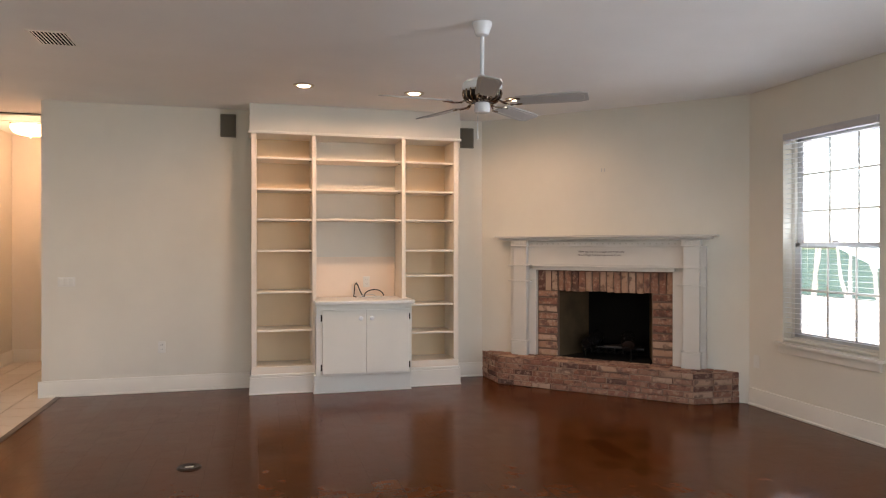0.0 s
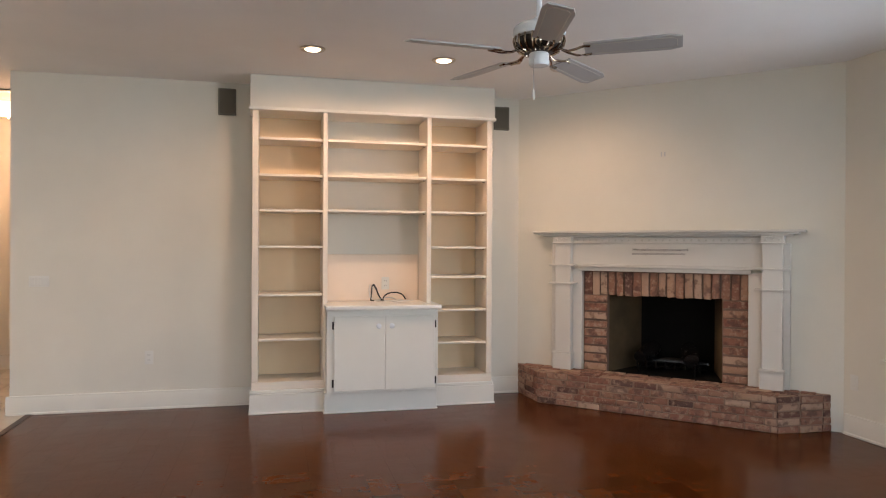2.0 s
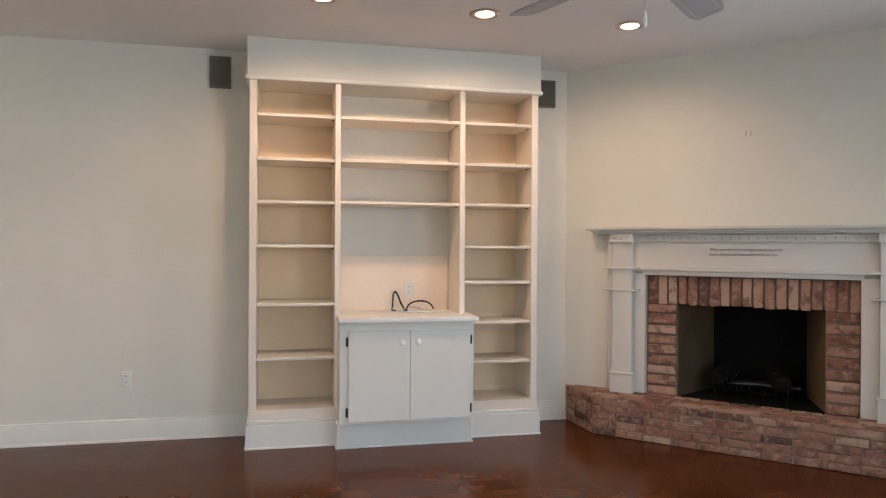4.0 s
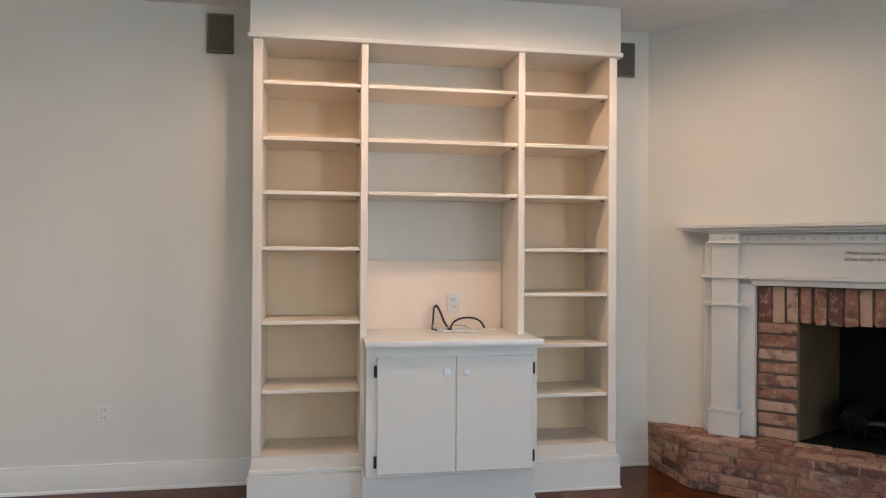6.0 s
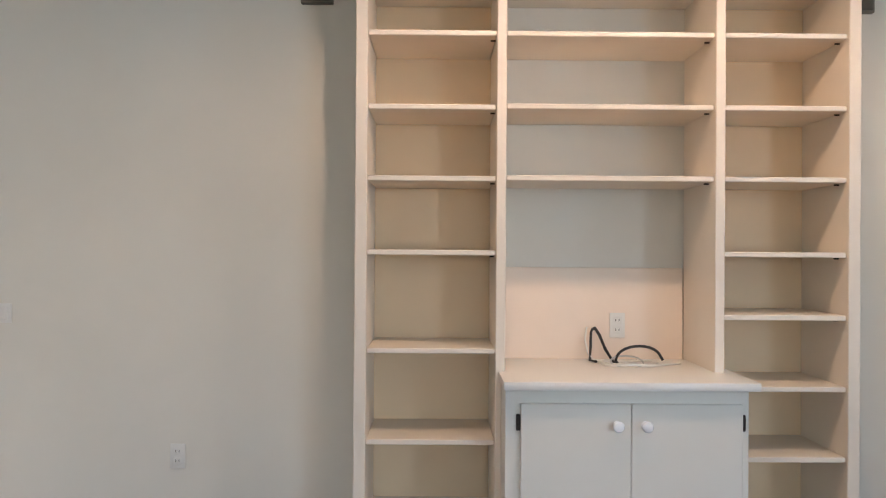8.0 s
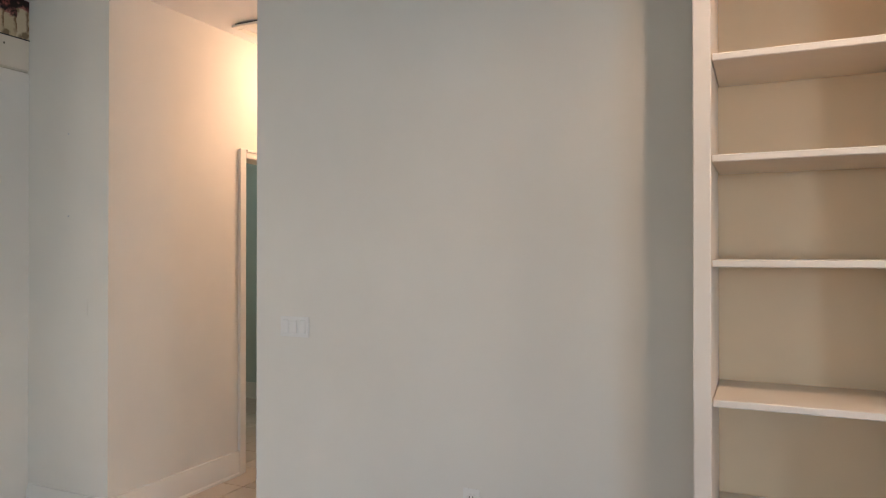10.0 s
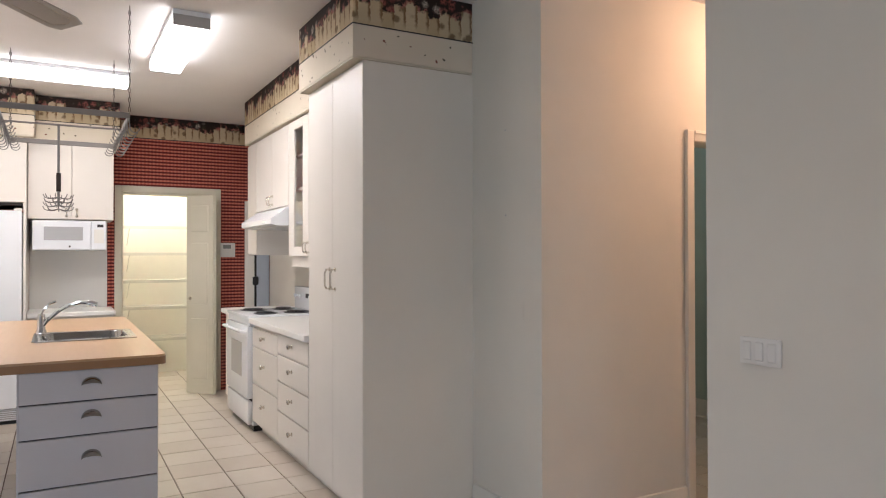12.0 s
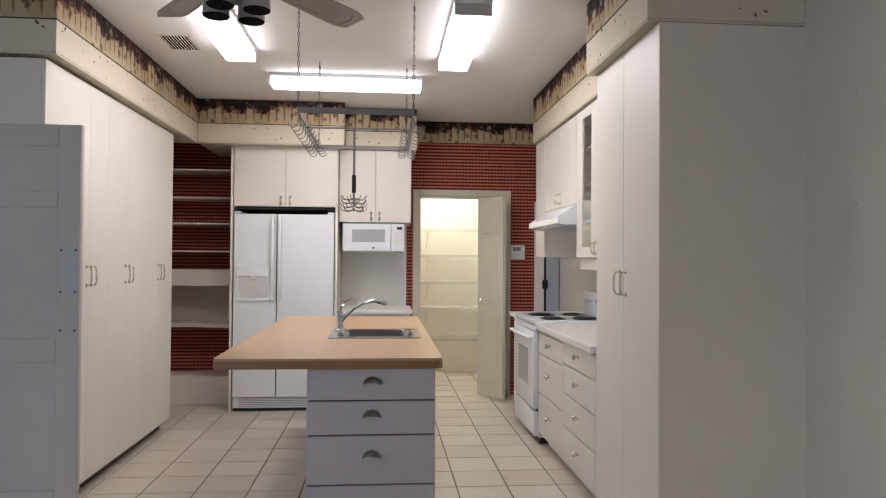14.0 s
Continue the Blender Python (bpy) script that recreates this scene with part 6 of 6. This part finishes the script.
def kitchen_fan():
    x, y = -3.26, -2.378
    t = thing("ceiling_fan", (x, y, H), "ceiling fan with grey blades and four dark spotlights", "ceiling fan")
    M = Matrix.Translation((x, y, 0))
    part("canopy", lathe(B(), [(0.07, H - 0.001), (0.07, H - 0.02), (0.04, H - 0.07), (0.02, H - 0.075)], M), WHITE, t)
    part("downrod", rod(B(), (x, y, H - 0.075), (x, y, 2.56), 0.013), WHITE, t)
    part("motor", lathe(B(), [(0.03, 2.57), (0.1, 2.55), (0.125, 2.50), (0.12, 2.44), (0.06, 2.41), (0.05, 2.33), (0.01, 2.32)], M, 28), plain("fan_motor_grey", (0.25, 0.24, 0.24), 0.4), t)
    for a in (0, 72, 144, 216, 288):
        R = Matrix.Translation((x, y, 2.455)) @ Matrix.Rotation(radians(a), 4, "Z") @ Matrix.Rotation(radians(-12), 4, "X")
        bl = part("blade", blade_mesh(0.2, 0.69, 0.125, 0.15, R), GREYB, t)
        part("inlay_line", tube(B(), [R @ Vector((*p, -0.004)) for p in ((0.26, -0.042), (0.62, -0.048), (0.655, 0.0), (0.62, 0.048), (0.26, 0.042))], 0.0018, 6), HOLEINLAY, bl)
        b = B()
        tube(b, [R @ Vector(p) for p in ((0.09, 0, 0.0), (0.16, 0.0, -0.012), (0.24, 0, -0.006))], 0.01, 8)
        part("blade_arm", b, DARKM, bl)
    LN = plain("lamp_cup", (0.40, 0.39, 0.40), 0.35, 0.3)
    for a in (-26, 64, 154, 244):
        m = Matrix.Translation((x + 0.09 * math.cos(radians(a)), y + 0.09 * math.sin(radians(a)), 2.385))
        b = lathe(B(), [(0.02, 0.06), (0.038, 0.045), (0.045, 0.03), (0.050, -0.09), (0.050, -0.10), (0.047, -0.10)], m, 24)
        cup = part("spot_cup", b, LN, t, "dark grey cylindrical spotlight cup")
        part("baffle", lathe(B(), [(0.0485, -0.0998), (0.047, -0.1030), (0.030, -0.1035), (0.001, -0.1035)], m, 24), SOOTDARK, cup, "black inner baffle")


def bath_glimpse():
    t = thing("door_2", (-3.0, 1.43, 0), "white door casing into the bathroom", "door", "", "structure")
    for a, c, z0, z1 in ((0.972, 1.035, 0, 2.10), (1.815, 1.877, 0, 2.10), (1.035, 1.815, 2.04, 2.10)):
        part("casing", bx(bx(B(), -2.93, -2.912, a, c, z0, z1, 0.004), -2.912, -2.905, *((a, a + 0.018) if z0 == 0 else (a, c)), z0 if z0 == 0 else z1 - 0.018, z1, 0.002), TRIM, t)
    part("jamb", bx(B(), -3.075, -2.925, 1.024, 1.038, 0, 2.04), TRIM, t)
    t = thing("towel_bar", (-5.15, 1.9, 1.5), "steel towel bar on the bathroom wall", "towel bar")
    part("bar", rod(B(), (-5.13, 1.3, 1.72), (-5.13, 2.5, 1.72), 0.009, seg=10), CHROME, t)
    for yy in (1.3, 2.5):
        part("bracket", rod(B(), (-5.2, yy, 1.72), (-5.125, yy, 1.72), 0.012, seg=10), CHROME, t)
    w = thing("tile_surround", (-5.19, 1.6, 0.16), "pale glazed tile surround on the bathroom wall", "tiling")
    part("panel", bx(B(), -5.199, -5.186, 0.15, 2.89, 0.16, 1.18, 0.002), plain("pale_green_tile", (0.66, 0.74, 0.68), 0.2), w)
    part("cap", bx(B(), -5.199, -5.176, 0.15, 2.89, 1.18, 1.205, 0.006, 2), plain("dark_tile_cap", (0.16, 0.20, 0.18), 0.25), w, "dark capping tile")
    t = thing("ceiling_hatch", (-2.44, 0.98, H), "white framed attic hatch in the hall ceiling", "hatch")
    # black layer paints the shaded gap between hatch frame and ceiling
    part("gap", bx(B(), -2.775, -2.105, 0.765, 1.185, H - 0.010, H - 0.001), SOOTDARK, t, "black strip for the shaded gap round the frame")
    b = bx(B(), -2.79, -2.09, 0.75, 0.80, H - 0.026, H - 0.010, 0.004)
    bx(b, -2.79, -2.09, 1.15, 1.20, H - 0.026, H - 0.010, 0.004)
    bx(b, -2.79, -2.74, 0.80, 1.15, H - 0.026, H - 0.010, 0.004)
    bx(b, -2.14, -2.09, 0.80, 1.15, H - 0.026, H - 0.010, 0.004)
    part("frame", b, TRIM, t)
    part("panel", bx(B(), -2.735, -2.145, 0.805, 1.145, H - 0.020, H - 0.012, 0.002), CEIL, t)


right_run()
left_run()
fridge_wall()
closet()
island()
fluorescent(-6.25, -6.06, -2.72, -1.54)
fluorescent(-5.56, -4.42, -1.46, -1.25)
fluorescent(-5.49, -4.35, -2.91, -2.71)
vent("ceiling_vent", -5.56, -5.22, -3.30, -3.08, "x", "white kitchen ceiling air vent with dark slots")
pot_rack()
kitchen_fan()
bath_glimpse()


# ---- floor pieces ----
def floor_pieces():
    rnd = random.Random(2)
    # ceramic tiles
    p, g = 0.3125, 0.006
    ox, oy = -4.93, -2.626

    def tile_quad(bm, cx0, cx1, cy0, cy1, z, bev, tilt=0.0):
        dz = [rnd.uniform(-tilt, tilt) for k in range(2)]
        dz = [dz[0] + dz[1], dz[1] - dz[0], -dz[0] - dz[1], dz[0] - dz[1]]
        lo = [bm.verts.new((x, y, z - 0.006)) for x, y in ((cx0, cy0), (cx1, cy0), (cx1, cy1), (cx0, cy1))]
        hi = [bm.verts.new((x, y, z + d)) for d, (x, y) in zip(dz, ((cx0 + bev, cy0 + bev), (cx1 - bev, cy0 + bev), (cx1 - bev, cy1 - bev), (cx0 + bev, cy1 - bev)))]
        bm.faces.new(hi)
        for i in range(4):
            j = (i + 1) % 4
            bm.faces.new((lo[i], lo[j], hi[j], hi[i]))
    b = B()
    tile_quad(b, g / 2, p - g / 2, g / 2, p - g / 2, 0.0, 0.002)
    whole = mesh_of("tile", b, TILE, False)
    rest = B()
    count = 0
    for i in range(-16, 11):
        for j in range(-23, 19):
            x0, y0 = ox + i * p, oy + j * p
            x1, y1 = x0 + p, y0 + p
            if x0 > EDGE - 0.03 or x1 < -9.4 or y1 < SOUTH or y0 > 2.9:
                continue
            if x1 < -4.46 and y1 < KS:
                continue
            clip = x1 > EDGE - 0.03
            z = rnd.uniform(-0.0012, 0.0)
            if not clip and -7.6 < x0 < -2.6 and -3.7 < y0 < -0.4 and count < 300:
                o = new("tile", whole)
                o.parent = FLOORT
                o.location = (x0, y0, z)
                count += 1
            else:
                tile_quad(rest, x0 + g / 2, min(x1 - g / 2, EDGE - 0.031), y0 + g / 2, y1 - g / 2, z, 0.002)
    tagged(part("tile_field", rest, TILE, FLOORT), kind="stuff")
    # parquet squares
    p, g = 0.165, 0.0002
    b = B()
    tile_quad(b, g / 2, p - g / 2, g / 2, p - g / 2, 0.0, 0.0002)
    whole = mesh_of("parquet_block", b, PARQUET, False)
    rest = B()
    count = 0
    nx = int((EAST - EDGE) / p) + 1
    for i in range(nx):
        for j in range(58):
            x0, y0 = EDGE + 0.018 + i * p, 0.0 - (j + 1) * p
            if x0 + p > EAST + 0.12 or x0 + y0 > 2.55:
                continue
            z = rnd.uniform(-0.0001, 0.0)
            if -0.6 < x0 < 2.6 and -3.2 < y0 < -0.45 and count < 300:
                o = new("parquet_block", whole)
                o.parent = FLOORW
                o.location = (x0, y0, z)
                o.rotation_euler = (rnd.uniform(-0.0003, 0.0003), rnd.uniform(-0.0003, 0.0003), 0)
                count += 1
            else:
                tile_quad(rest, x0 + g / 2, x0 + p - g / 2, y0 + g / 2, y0 + p - g / 2, z, 0.0002, 0.0001)
    tagged(part("parquet_field", rest, PARQUET, FLOORW), kind="stuff")


floor_pieces()
